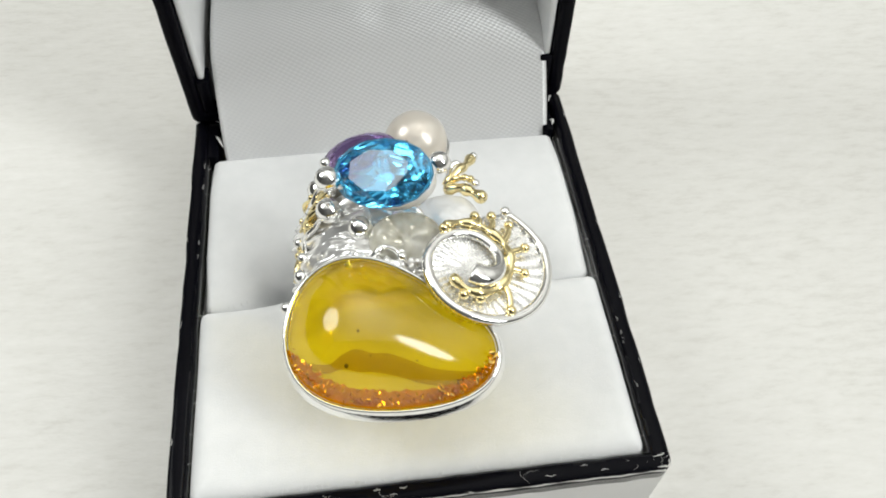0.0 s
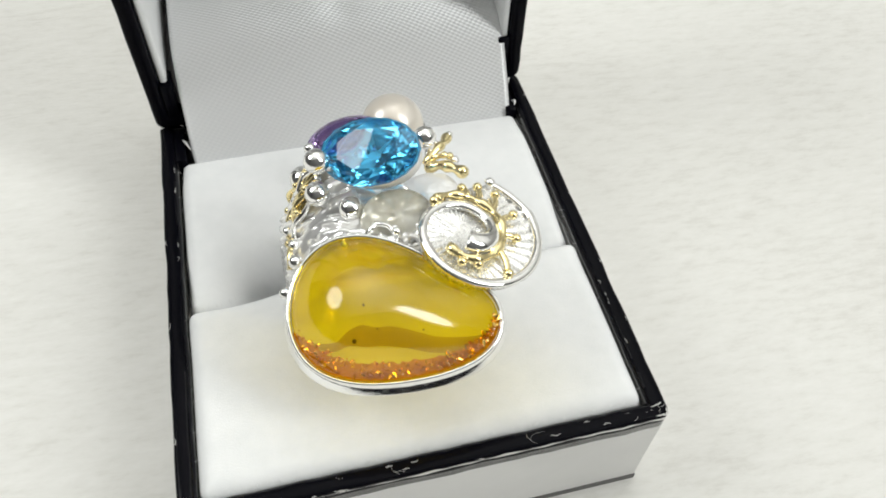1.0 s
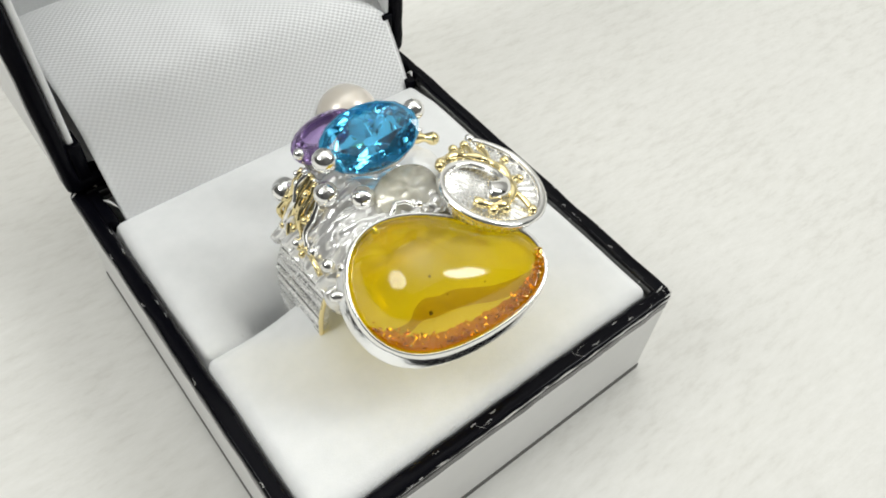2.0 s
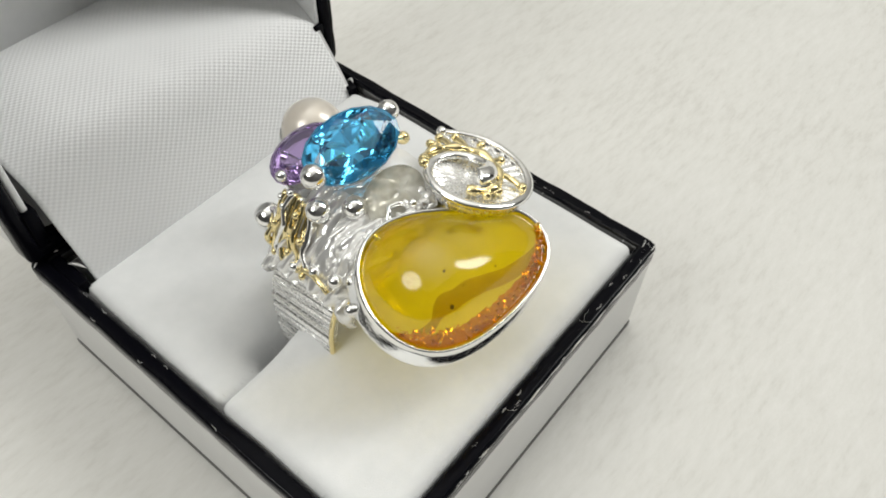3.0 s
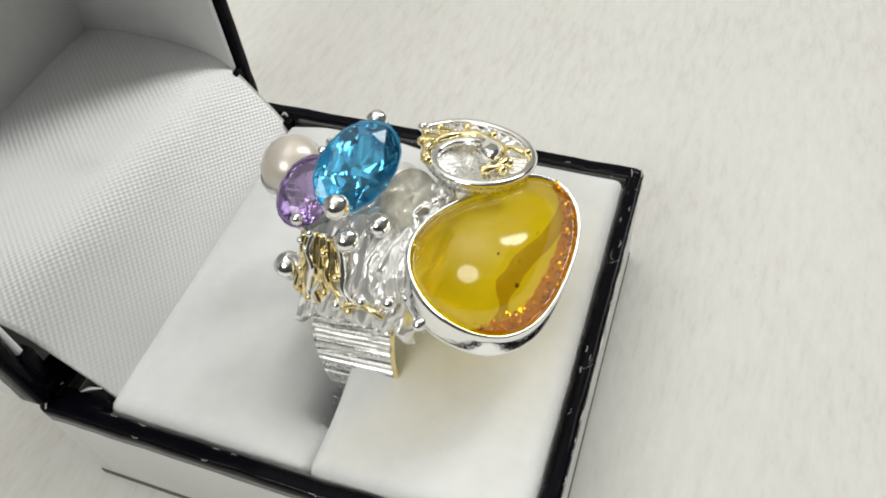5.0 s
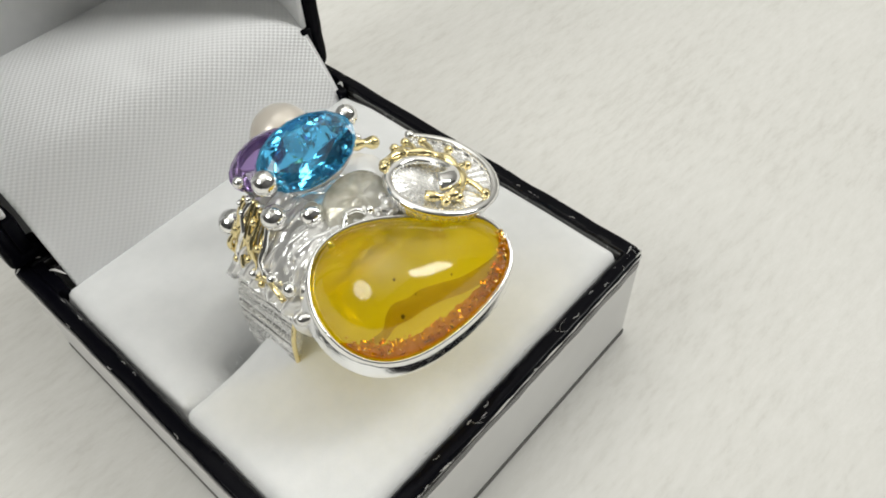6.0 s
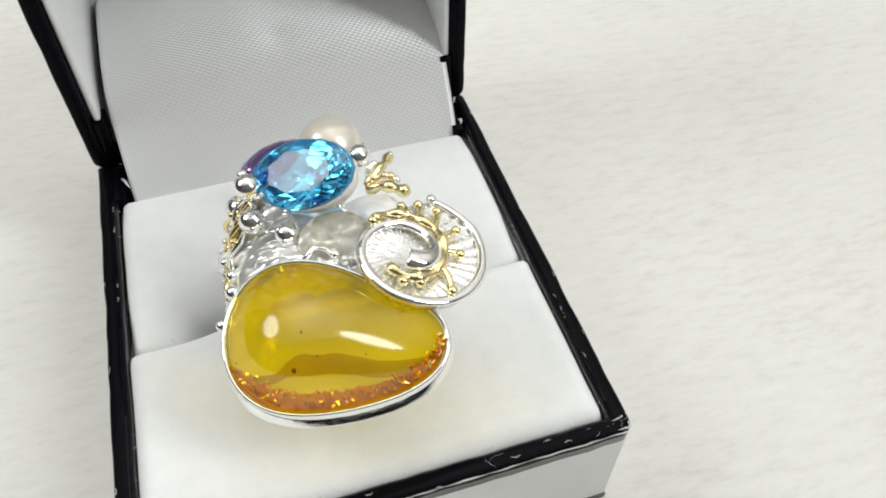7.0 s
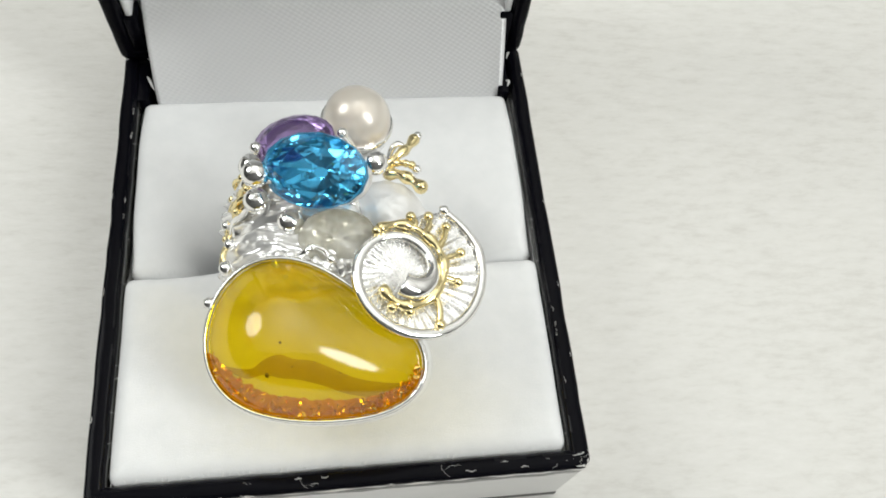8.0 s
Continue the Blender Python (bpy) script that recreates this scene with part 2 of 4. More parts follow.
def part(name, bm, mat, parent, label="", smooth=True, kind=""):
    ob = new(name, finish(name, bm, mat, BASE[parent], smooth))
    ob.parent = parent
    BASE[ob] = BASE[parent]
    return tagged(ob, label, "", "", kind)


def solid(name, bm, mat, label, category, kind="", smooth=True):
    """A top-level thing of one mesh."""
    ob = new(name, finish(name, bm, mat, Vector((0, 0, 0)), smooth))
    BASE[ob] = Vector((0, 0, 0))
    return tagged(ob, label, category, "", kind)


def block(bm, x0, x1, y0, y1, z0, z1, bevel=0.0, segments=2):
    made = bmesh.ops.create_cube(bm, size=1, matrix=Matrix.Translation(((x0 + x1) / 2, (y0 + y1) / 2, (z0 + z1) / 2)) @ Matrix.Diagonal((x1 - x0, y1 - y0, z1 - z0, 1)))
    if bevel:
        edges = list({e for v in made["verts"] for e in v.link_edges})
        bmesh.ops.bevel(bm, geom=edges, offset=bevel, segments=segments, profile=0.5, affect="EDGES")
    return bm


def slab(*numbers):
    return block(bmesh.new(), *numbers)


def ball(bm, centre, r, squash=1.0, u=16, v=10):
    bmesh.ops.create_uvsphere(bm, u_segments=u, v_segments=v, radius=r, matrix=Matrix.Translation(centre) @ Matrix.Diagonal((1, 1, squash, 1)))
    return bm


def spline(points, steps=8):
    """A smooth way through some control points."""
    p = [Vector(q) for q in points]
    p = [2 * p[0] - p[1]] + p + [2 * p[-1] - p[-2]]
    out = []
    for a, b, c, d in zip(p, p[1:], p[2:], p[3:]):
        for k in range(steps):
            s = k / steps
            out.append(0.5 * (2 * b + (c - a) * s + (2 * a - 5 * b + 4 * c - d) * s * s + (3 * b - a - 3 * c + d) * s ** 3))
    return out + [p[-2]]


def tube(bm, way, radius, sides=10, flat=1.0, up=None):
    """Sweeps a round or flattened section along a way; radius is a number or a function of 0..1."""
    rings, last = [], None
    n = len(way)
    for k, p in enumerate(way):
        ahead = (way[min(k + 1, n - 1)] - way[max(k - 1, 0)]).normalized()
        if up is not None:
            side = ahead.cross(up).normalized()
        elif last is None:
            side = ahead.orthogonal().normalized()
        else:
            side = (last - ahead * last.dot(ahead)).normalized()
        last = side
        top = side.cross(ahead)
        r = radius(k / (n - 1)) if callable(radius) else radius
        rings.append([bm.verts.new(p + r * (math.cos(a) * side + flat * math.sin(a) * top)) for a in [2 * math.pi * j / sides for j in range(sides)]])
    for a, b in zip(rings, rings[1:]):
        for j in range(sides):
            bm.faces.new((a[j], a[(j + 1) % sides], b[(j + 1) % sides], b[j]))
    for ring, sign in ((rings[0], -1), (rings[-1], 1)):
        bm.faces.new(ring if sign > 0 else ring[::-1])
    return bm


def lathe_rings(bm, rings, cap_first=True, cap_last=True):
    """Joins closed rings of equal count into a skin."""
    made = [[bm.verts.new(p) for p in ring] for ring in rings]
    m = len(made[0])
    for a, b in zip(made, made[1:]):
        for j in range(m):
            bm.faces.new((a[j], a[(j + 1) % m], b[(j + 1) % m], b[j]))
    if cap_first:
        bm.faces.new(made[0][::-1])
    if cap_last:
        bm.faces.new(made[-1])
    return bm


def smoothstep(a, b, x):
    s = min(1, max(0, (x - a) / (b - a)))
    return s * s * (3 - 2 * s)


def wobble(x, y, z, size):
    return noise.noise(Vector((x, y, z)) / size)


class Frame:
    """A plane in the plan: centre, two axes in it and its normal."""

    def __init__(self, centre, normal, turn=0.0):
        self.c, self.n = Vector(centre), Vector(normal).normalized()
        u = (Vector((1, 0, 0)) - self.n * self.n.x).normalized()
        v = self.n.cross(u)
        self.u, self.v = math.cos(turn) * u + math.sin(turn) * v, math.cos(turn) * v - math.sin(turn) * u

    def at(self, a, b, h=0.0):
        return self.c + a * self.u + b * self.v + h * self.n


# ---- room: unseen, added to close the place ----
ROOM, SOUTH = 160, -75


def room():
    floor_z, top = -75 - LIFT, 160
    solid("floor", slab(-ROOM, ROOM, SOUTH - 10, ROOM, floor_z - 5, floor_z), SHADE_PAINT, "plain dark floor of the room", "floor", "structure", False)
    solid("ceiling", slab(-ROOM, ROOM, SOUTH - 10, ROOM, top, top + 10), PAINT, "plain white ceiling of the room", "ceiling", "structure", False)
    solid("wall_north", slab(-ROOM, ROOM, ROOM, ROOM + 10, floor_z, top), PAINT, "plain white wall", "wall", "structure", False)
    # south and west walls are added dark to put dark reflections in the silver
    solid("wall_south", slab(-ROOM, ROOM, SOUTH - 10, SOUTH, floor_z, top), GREY_PAINT, "unseen dark grey wall added to darken reflections", "wall", "structure", False)
    for name, x0, paint, label in (("wall_west", -ROOM - 10, GREY_PAINT, "unseen dark grey wall added to darken reflections"), ("wall_east", ROOM, PAINT, "plain white wall")):
        solid(name, slab(x0, x0 + 10, SOUTH - 10, ROOM + 10, floor_z, top), paint, label, "wall", "structure", False)


room()


def table():
    bm = slab(-60, 60, -40, 50, -LIFT - 3, -LIFT, 0.3)
    board = solid("table_top", bm, TABLE, "whitewashed off-white board under the ring box", "table top", "structure", False)
    for x in (-54, 54):
        for y in (-34, 44):
            part("leg", slab(x - 3, x + 3, y - 3, y + 3, -75 - LIFT, -LIFT - 3, 0.3), TABLE, board, "", False)


table()

# ---- ring box ----
W2, FRONT, BACK = 2.495, 0.008, 5.535
EAST = 2.525                   # this side is set wider to fit the camera's view
TRIM = 0.24                    # height of the black edge on the sides
WALL = 0.2                     # thickness of the box's walls
box = thing("ring_box", 0, 2.8, -LIFT, "open square ring box in white and glossy black", "ring box")


def outline(x0, x1, y0, y1, r, along=28, turn=6):
    """A rounded rectangle as a closed list of points."""
    out = []
    for cx, cy, a0 in ((x1 - r, y0 + r, -90), (x1 - r, y1 - r, 0), (x0 + r, y1 - r, 90), (x0 + r, y0 + r, 180)):
        corner = [(cx + r * math.cos(radians(a0 + 90 * k / turn)), cy + r * math.sin(radians(a0 + 90 * k / turn))) for k in range(turn + 1)]
        if out:
            (xa, ya), (xb, yb) = out[-1], corner[0]
            out += [(xa + (xb - xa) * k / along, ya + (yb - ya) * k / along) for k in range(1, along)]
        out += corner
    (xa, ya), (xb, yb) = out[-1], out[0]
    return out + [(xa + (xb - xa) * k / along, ya + (yb - ya) * k / along) for k in range(1, along)]


def rim_frame(x0, x1, y0, y1, wide, deep, place, rough=0.012, corner=0.13):
    """A leatherette-covered frame with soft, slightly uneven edges; place(a, b, h) lays it into the plan, h up from its face."""
    bm, rows = bmesh.new(), []
    b = 0.05
    section = [(0, -deep), (0, -deep * 0.52), (0, -b)] + [(b - b * math.cos(radians(t)), -b + b * math.sin(radians(t))) for t in (20, 45, 70, 90)]
    section += [(wide * 0.4, 0.004), (wide * 0.75, 0.0), (wide - 0.03, -0.008), (wide, -0.04), (wide, -deep)]
    for d, h in section:
        ring_ = []
        for k, (u, v) in enumerate(outline(x0 + d, x1 - d, y0 + d, y1 - d, max(0.02, corner - d))):
            q = place(u, v, h)
            ring_.append(q + rough * Vector((wobble(*q, 0.3), wobble(q.y, q.z, q.x, 0.27), wobble(q.z, q.x, q.y, 0.3))))
        rows.append(ring_)
    lathe_rings(bm, rows + [rows[0]], False, False)
    bmesh.ops.remove_doubles(bm, verts=bm.verts, dist=0.0005)
    return bm


def polish_bevel(frame_ob, least, most):
    """Gives the covering more gloss where it is stretched over the frame's edges, so that they glint."""
    frame_ob.data.materials.append(POLISHED)
    for f in frame_ob.data.polygons:
        if least < abs(f.normal.z) < most:
            f.material_index = len(frame_ob.data.materials) - 1


def box_base():
    low = -LIFT + 0.1
    for x0, x1, y0, y1 in ((-W2 + 0.02, EAST - 0.02, FRONT + 0.02, FRONT + WALL), (-W2 + 0.02, EAST - 0.02, BACK - WALL, BACK - 0.02),
                           (-W2 + 0.02, -W2 + WALL, FRONT + WALL, BACK - WALL), (EAST - WALL, EAST - 0.02, FRONT + WALL, BACK - WALL)):
        part("side_panel", slab(x0, x1, y0, y1, low, -TRIM + 0.02, 0.012), COVER, box, "smooth white paper-covered side", False)
    # the plate's dark grey stands in for the shadow at the box's foot
    part("base_plate", slab(-W2 + 0.008, EAST - 0.008, FRONT + 0.008, BACK - 0.008, -LIFT, low, 0.006), BASE_EDGE, box, "thin base plate, dark grey for the shadow under the sides", False)
    rim = part("rim", rim_frame(-W2, EAST + 0.01, FRONT - 0.01, BACK + 0.01, WALL, TRIM, lambda a, b, h: Vector((a, b, h))), PATENT, box, "scuffed glossy black rim")
    rim.data.materials.append(LACQUER)
    for f in rim.data.polygons:
        if abs(f.normal.z) < 0.3 and f.center.z < (LIFT - 0.12) * CM:
            f.material_index = 1
    polish_bevel(rim, 0.25, 0.93)
    part("cushion_tray", slab(-W2 + WALL, EAST - WALL, FRONT + WALL, BACK - WALL, low, low + 0.05), COVER, box, "", False)
    for s in (-1, 1):
        a, b = sorted((s * (W2 - WALL + 0.02), s * (W2 - WALL - 0.12)))
        part("hinge_cheek", slab(a, b, 4.78, BACK - WALL + 0.03, -1.2, -0.012, 0.02), PATENT, box, "black leatherette beside the hinge")


box_base()

def worn_glint_edge():
    """Pale chips, cracks and a torn line worn through the rim's black covering, with its glints painted in pale."""
    rnd, bm = random.Random(8), bmesh.new()

    def crack(way, thick):
        way = [p + Vector((rnd.uniform(-0.01, 0.01), rnd.uniform(-0.01, 0.01), rnd.uniform(-0.003, 0.003))) for p in spline(way, 4)]
        tube(bm, way, lambda u: thick * (0.2 + abs(math.sin(math.pi * u)) ** 0.5 * (0.7 + 0.5 * math.sin(23 * u))), 5)

    # chips strung along the front edge, denser towards the corner that was knocked
    for _ in range(13):
        u = rnd.random() ** 0.6
        a = Vector((-W2 + (EAST + W2 - 0.1) * u, FRONT + rnd.choice((-0.002, 0.0, 0.06, 0.12)), 0.0))
        if a.y < FRONT + 0.03:
            a.z = -0.022
        crack([a, a + Vector((rnd.uniform(0.02, 0.05), rnd.uniform(-0.008, 0.01), 0)), a + Vector((rnd.uniform(0.06, 0.13), rnd.uniform(-0.01, 0.012), 0))], rnd.uniform(0.003, 0.0065))
    # branching creases across the front of the rim
    for x, reach in ((2.40, 0.14), (2.12, 0.1), (1.05, 0.13), (-0.35, 0.08)):
        a = Vector((x, FRONT + 0.02, 0.003))
        b = a + Vector((rnd.uniform(-0.06, 0.06), reach * 0.5, 0.002))
        crack([a, b, a + Vector((rnd.uniform(-0.09, 0.09), reach, 0))], 0.0016)
        crack([b, b + Vector((rnd.uniform(0.05, 0.11), rnd.uniform(-0.03, 0.04), 0)), b + Vector((rnd.uniform(0.12, 0.2), rnd.uniform(-0.05, 0.05), 0))], 0.0013)
    # the knocked corner
    crack([Vector((EAST - 0.16, FRONT + 0.02, 0.003)), Vector((EAST - 0.05, FRONT + 0.02, -0.004)), Vector((EAST - 0.012, FRONT + 0.09, -0.012))], 0.012)
    crack([Vector((EAST - 0.18, FRONT + 0.12, 0.003)), Vector((EAST - 0.09, FRONT + 0.14, 0.003)), Vector((EAST, FRONT + 0.17, -0.015))], 0.007)
    # lone flecks on the long sides
    for x in (EAST - 0.02, EAST - 0.13, -W2 + 0.02, -W2 + 0.16):
        for _ in range(4):
            a = Vector((x, rnd.uniform(0.2, 5.2), 0.0))
            crack([a, a + Vector((0, rnd.uniform(0.02, 0.04), 0)), a + Vector((rnd.uniform(-0.01, 0.01), rnd.uniform(0.05, 0.09), 0))], rnd.uniform(0.0025, 0.0045))
    # the split along the front edge, partly a glint put in as pale colour
    way = [Vector((-2.3 + 4.75 * k / 120, FRONT - 0.012 + 0.006 * wobble(k, 7, 1, 4.0), -0.040 + 0.012 * wobble(k, 1, 5, 5.0) + 0.008 * wobble(k, 2, 9, 1.5))) for k in range(121)]
    tube(bm, way, lambda u: (0.005 + 0.008 * max(0.0, math.sin(9 * u + 1) * math.sin(23 * u)) + 0.003 * math.sin(71 * u)) * (0.3 + 0.7 * smoothstep(0.25, 0.6, u)), 6)
    part("edge_wear_glint", bm, WORN_GLINT, box, "pale wear and painted glints on the black edge", True, "stuff")
    # curls of torn white paper where the covering cracked at the hinge
    for way in (((-2.49, 5.36, 0.03), (-2.36, 5.41, 0.07), (-2.25, 5.40, 0.07), (-2.17, 5.35, 0.05)), ((-2.20, 5.12, 0.02), (-2.15, 5.02, 0.05), (-2.10, 4.90, 0.03)),
                ((2.31, 5.50, 0.05), (2.42, 5.53, 0.09), (2.55, 5.60, 0.05)), ((2.33, 5.28, 0.03), (2.37, 5.38, 0.06), (2.45, 5.45, 0.05)), ((2.29, 4.84, 0.02), (2.31, 4.90, 0.04), (2.28, 4.94, 0.02))):
        part("torn_paper", tube(bmesh.new(), spline(way, 6), lambda u: 0.004 + 0.016 * math.sin(math.pi * min(0.98, max(0.02, u))), 6), COVER, box, "curl of torn white paper at the hinge")


worn_glint_edge()

# the lid stands open at a right angle behind the base
LID_Y, LID_D, LID_H, LID_Z = 5.34, 2.55, 5.5, 0.05


def box_lid():
    y1 = LID_Y + LID_D
    lid = part("lid", slab(-W2 + 0.02, W2 - 0.02, y1 - 0.12, y1, LID_Z, LID_Z + LID_H, 0.02), COVER, box, "open lid with a white top panel", False)
    for x0, x1, z0, z1 in ((-W2 + 0.02, W2 - 0.02, LID_Z + 0.01, LID_Z + 0.2), (-W2 + 0.02, W2 - 0.02, LID_Z + LID_H - 0.2, LID_Z + LID_H - 0.01),
                           (-W2 + 0.02, -W2 + 0.2, LID_Z + 0.2, LID_Z + LID_H - 0.2), (W2 - 0.2, W2 - 0.02, LID_Z + 0.2, LID_Z + LID_H - 0.2)):
        part("lid_side", slab(x0, x1, LID_Y + TRIM - 0.02, y1 - 0.12, z0, z1, 0.01), COVER, lid, "white lid side", False)
    part("lid_rim", rim_frame(-W2 - 0.01, W2 + 0.01, LID_Z, LID_Z + LID_H, WALL, TRIM, lambda a, b, h: Vector((a, LID_Y - h, b))), PATENT, lid, "glossy black lid rim")
    for s in (-1, 1):
        a, b = sorted((s * (W2 - WALL + 0.02), s * (W2 - WALL - 0.14)))
        part("hinge_cheek", slab(a, b, LID_Y + 0.01, LID_Y + 0.3, LID_Z + 0.05, LID_Z + 0.72, 0.02), PATENT, lid, "black leatherette beside the hinge")
    part("hinge", tube(bmesh.new(), [Vector((-2.2, BACK - 0.06, 0.02)), Vector((2.2, BACK - 0.06, 0.02))], 0.045, 10), SILVER, box, "thin steel hinge pin")
    # white lining inside the lid: two cheeks and the padded top
    for s in (-1, 1):
        a, b = sorted((s * (W2 - WALL - 0.005), s * (W2 - WALL - 0.09)))
        part("lid_lining", slab(a, b, LID_Y + 0.06, y1 - 0.2, LID_Z + 0.7, LID_Z + LID_H - 0.3, 0.03), VELVET, lid, "white lining of the lid")
    part("lid_lining", slab(-W2 + WALL, W2 - WALL, y1 - 0.3, y1 - 0.13, LID_Z + 0.3, LID_Z + LID_H - 0.3, 0.05), VELVET, lid, "white padded lining of the lid's top")
    return lid


lid = box_lid()


def satin_height(s):
    """The way of the satin from the cushion's back edge up and into the lid: y and z for 0..1."""
    way = satin_height.way
    k = s * (len(way) - 1)
    i = min(int(k), len(way) - 2)
    return way[i].lerp(way[i + 1], k - i)


satin_height.way = spline([(0, 4.80, -0.35), (0, 4.86, -0.05), (0, 5.22, 0.52), (0, 5.50, 0.86), (0, 5.85, 1.03), (0, 6.5, 1.12), (0, 7.2, 1.13), (0, 7.65, 1.06)], 10)


def satin():
    bm = bmesh.new()
    uv = bm.loops.layers.uv.new("UVMap")
    nu, nv = 72, 80
    grid, along = [], 0.0
    spots, last = {}, None
    for j in range(nv + 1):
        p = satin_height(j / nv)
        along += (p - last).length if last else 0
        last = p
        row = []
        for i in range(nu + 1):
            a = i / nu * 2 - 1
            x = 0.07 + a * 2.16
            bulge = 0.05 * smoothstep(0.3, 0.6, j / nv) * (1 - a ** 4)
            dent = -0.016 * math.exp(-((x - 0.1) / 0.2) ** 2 - ((p.y - 6.0) / 0.22) ** 2) + 0.008 * wobble(x, p.y, p.z, 0.7)
            v = bm.verts.new((x, p.y, p.z + (bulge + dent) * smoothstep(0.1, 0.5, j / nv)))
            spots[v] = (x * CM, along * CM)
            row.append(v)
        grid.append(row)
    for a, b in zip(grid, grid[1:]):
        for i in range(nu):
            f = bm.faces.new((a[i], a[i + 1], b[i + 1], b[i]))
            for loop in f.loops:
                loop[uv].uv = spots[loop.vert]
    ret = bmesh.ops.extrude_face_region(bm, geom=bm.faces[:])
    for v in ret["geom"]:
        if isinstance(v, bmesh.types.BMVert):
            v.co += Vector((0, 0.03, -0.03))
    return part("satin_lining", bm, SATIN, box, "white woven satin draped from cushion into lid")


satin()


# ---- cushion ----
cushion = thing("ring_cushion", 0, 2.5, -LIFT + 0.12, "white flocked ring cushion split by a slot", "cushion")


def pad_mesh(x0, x1, y0, y1, height, nx=72, ny=44, soft=0.14, low=-1.55, turn=0.12):
    """A soft block whose top follows height(x, y), rounded towards its edges."""
    bm = bmesh.new()

    def spread(a, b, n):
        out = []
        for k in range(n + 1):
            s = k / n
            s = 0.5 - 0.5 * math.cos(math.pi * s)
            out.append(a + (b - a) * (0.5 * s + 0.5 * k / n))
        return out

    xs, ys = spread(x0, x1, nx), spread(y0, y1, ny)
    grid = []
    for y in ys:
        row = []
        for x in xs:
            d = min(x - x0, x1 - x, y - y0, y1 - y)
            drop = soft * (1 - math.sqrt(max(0, 1 - (1 - min(1, d / soft)) ** 2)))
            # the corners are rounded off
            cx, cy = min(max(x, x0 + turn), x1 - turn), min(max(y, y0 + turn), y1 - turn)
            far = math.hypot(x - cx, y - cy)
            if x != cx and y != cy and far > 0:
                reach = max(abs(x - cx), abs(y - cy))
                x_, y_ = cx + (x - cx) * reach / far, cy + (y - cy) * reach / far
            else:
                x_, y_ = x, y
            row.append(bm.verts.new((x_, y_, height(x_, y_) - drop + 0.012 * wobble(x, y, 0, 0.5))))
        grid.append(row)
    for a, b in zip(grid, grid[1:]):
        for i in range(nx):
            bm.faces.new((a[i], a[i + 1], b[i + 1], b[i]))
    edge = grid[0] + [r[-1] for r in grid[1:]] + grid[-1][-2::-1] + [r[0] for r in grid[-2:0:-1]]
    foot = [bm.verts.new((v.co.x, v.co.y, low)) for v in edge]
    m = len(edge)
    for i in range(m):
        bm.faces.new((edge[i], foot[i], foot[(i + 1) % m], edge[(i + 1) % m]))
    bm.faces.new(foot)
    return bm


def front_height(x, y):
    return 0.03 + 0.27 * math.exp(-(x / 1.25) ** 4) * smoothstep(1.0, 2.2, y)


def back_height(x, y):
    return max(-1.5, 0.02 - 0.09 * smoothstep(4.2, 4.85, y) - 0.10 * smoothstep(3.4, 2.5, y) - 0.95 * math.exp(-(x / 1.6) ** 4) * smoothstep(3.3, 2.46, y) ** 1.3 - 1.1 * math.exp(-((abs(x) - 1.25) / 0.3) ** 4) * smoothstep(2.86, 2.62, y))


part("front_pad", pad_mesh(-2.298, 2.328, 0.205, 2.43, front_height, soft=0.2), VELVET, cushion, "thick white flocked front roll")
part("back_pad", pad_mesh(-2.27, 2.295, 2.46, 4.84, back_height, soft=0.16), VELVET, cushion, "white flocked back roll")



def fuzz():
    """Loose flock fibres along the edges of the cushion."""
    rnd, bm = random.Random(5), bmesh.new()
    edges = ((Vector((-2.24, 0.225, -0.03)), Vector((2.27, 0.225, -0.03)), Vector((0, -1, 0)), 55), (Vector((2.3, 0.25, -0.03)), Vector((2.3, 4.7, -0.03)), Vector((1, 0, 0)), 8),
             (Vector((-2.27, 0.25, -0.03)), Vector((-2.27, 4.7, -0.03)), Vector((-1, 0, 0)), 12), (Vector((-2.2, 2.43, -0.02)), Vector((-1.2, 2.43, 0.05)), Vector((0, 1, 0)), 14))
    for a, b, out, count in edges:
        for _ in range(count):
            p = a.lerp(b, rnd.random()) + Vector((0, 0, rnd.uniform(-0.02, 0.03)))
            side = Vector((rnd.uniform(-1, 1), rnd.uniform(-1, 1), rnd.uniform(0, 0.5)))
            tip = p + rnd.uniform(0.01, 0.035) * (out + 0.7 * side)
            tube(bm, [p - 0.02 * out, p.lerp(tip, 0.5) + 0.006 * side, tip], 0.0022, 3)
    part("flock_fuzz", bm, LINT, cushion, "loose white flock fibres", True, "stuff")


fuzz()

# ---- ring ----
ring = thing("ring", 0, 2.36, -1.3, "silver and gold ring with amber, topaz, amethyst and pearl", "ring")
ring.location += CM * Vector((-0.047, -0.037, 0.098))     # shifted to fit the ring to the camera's view


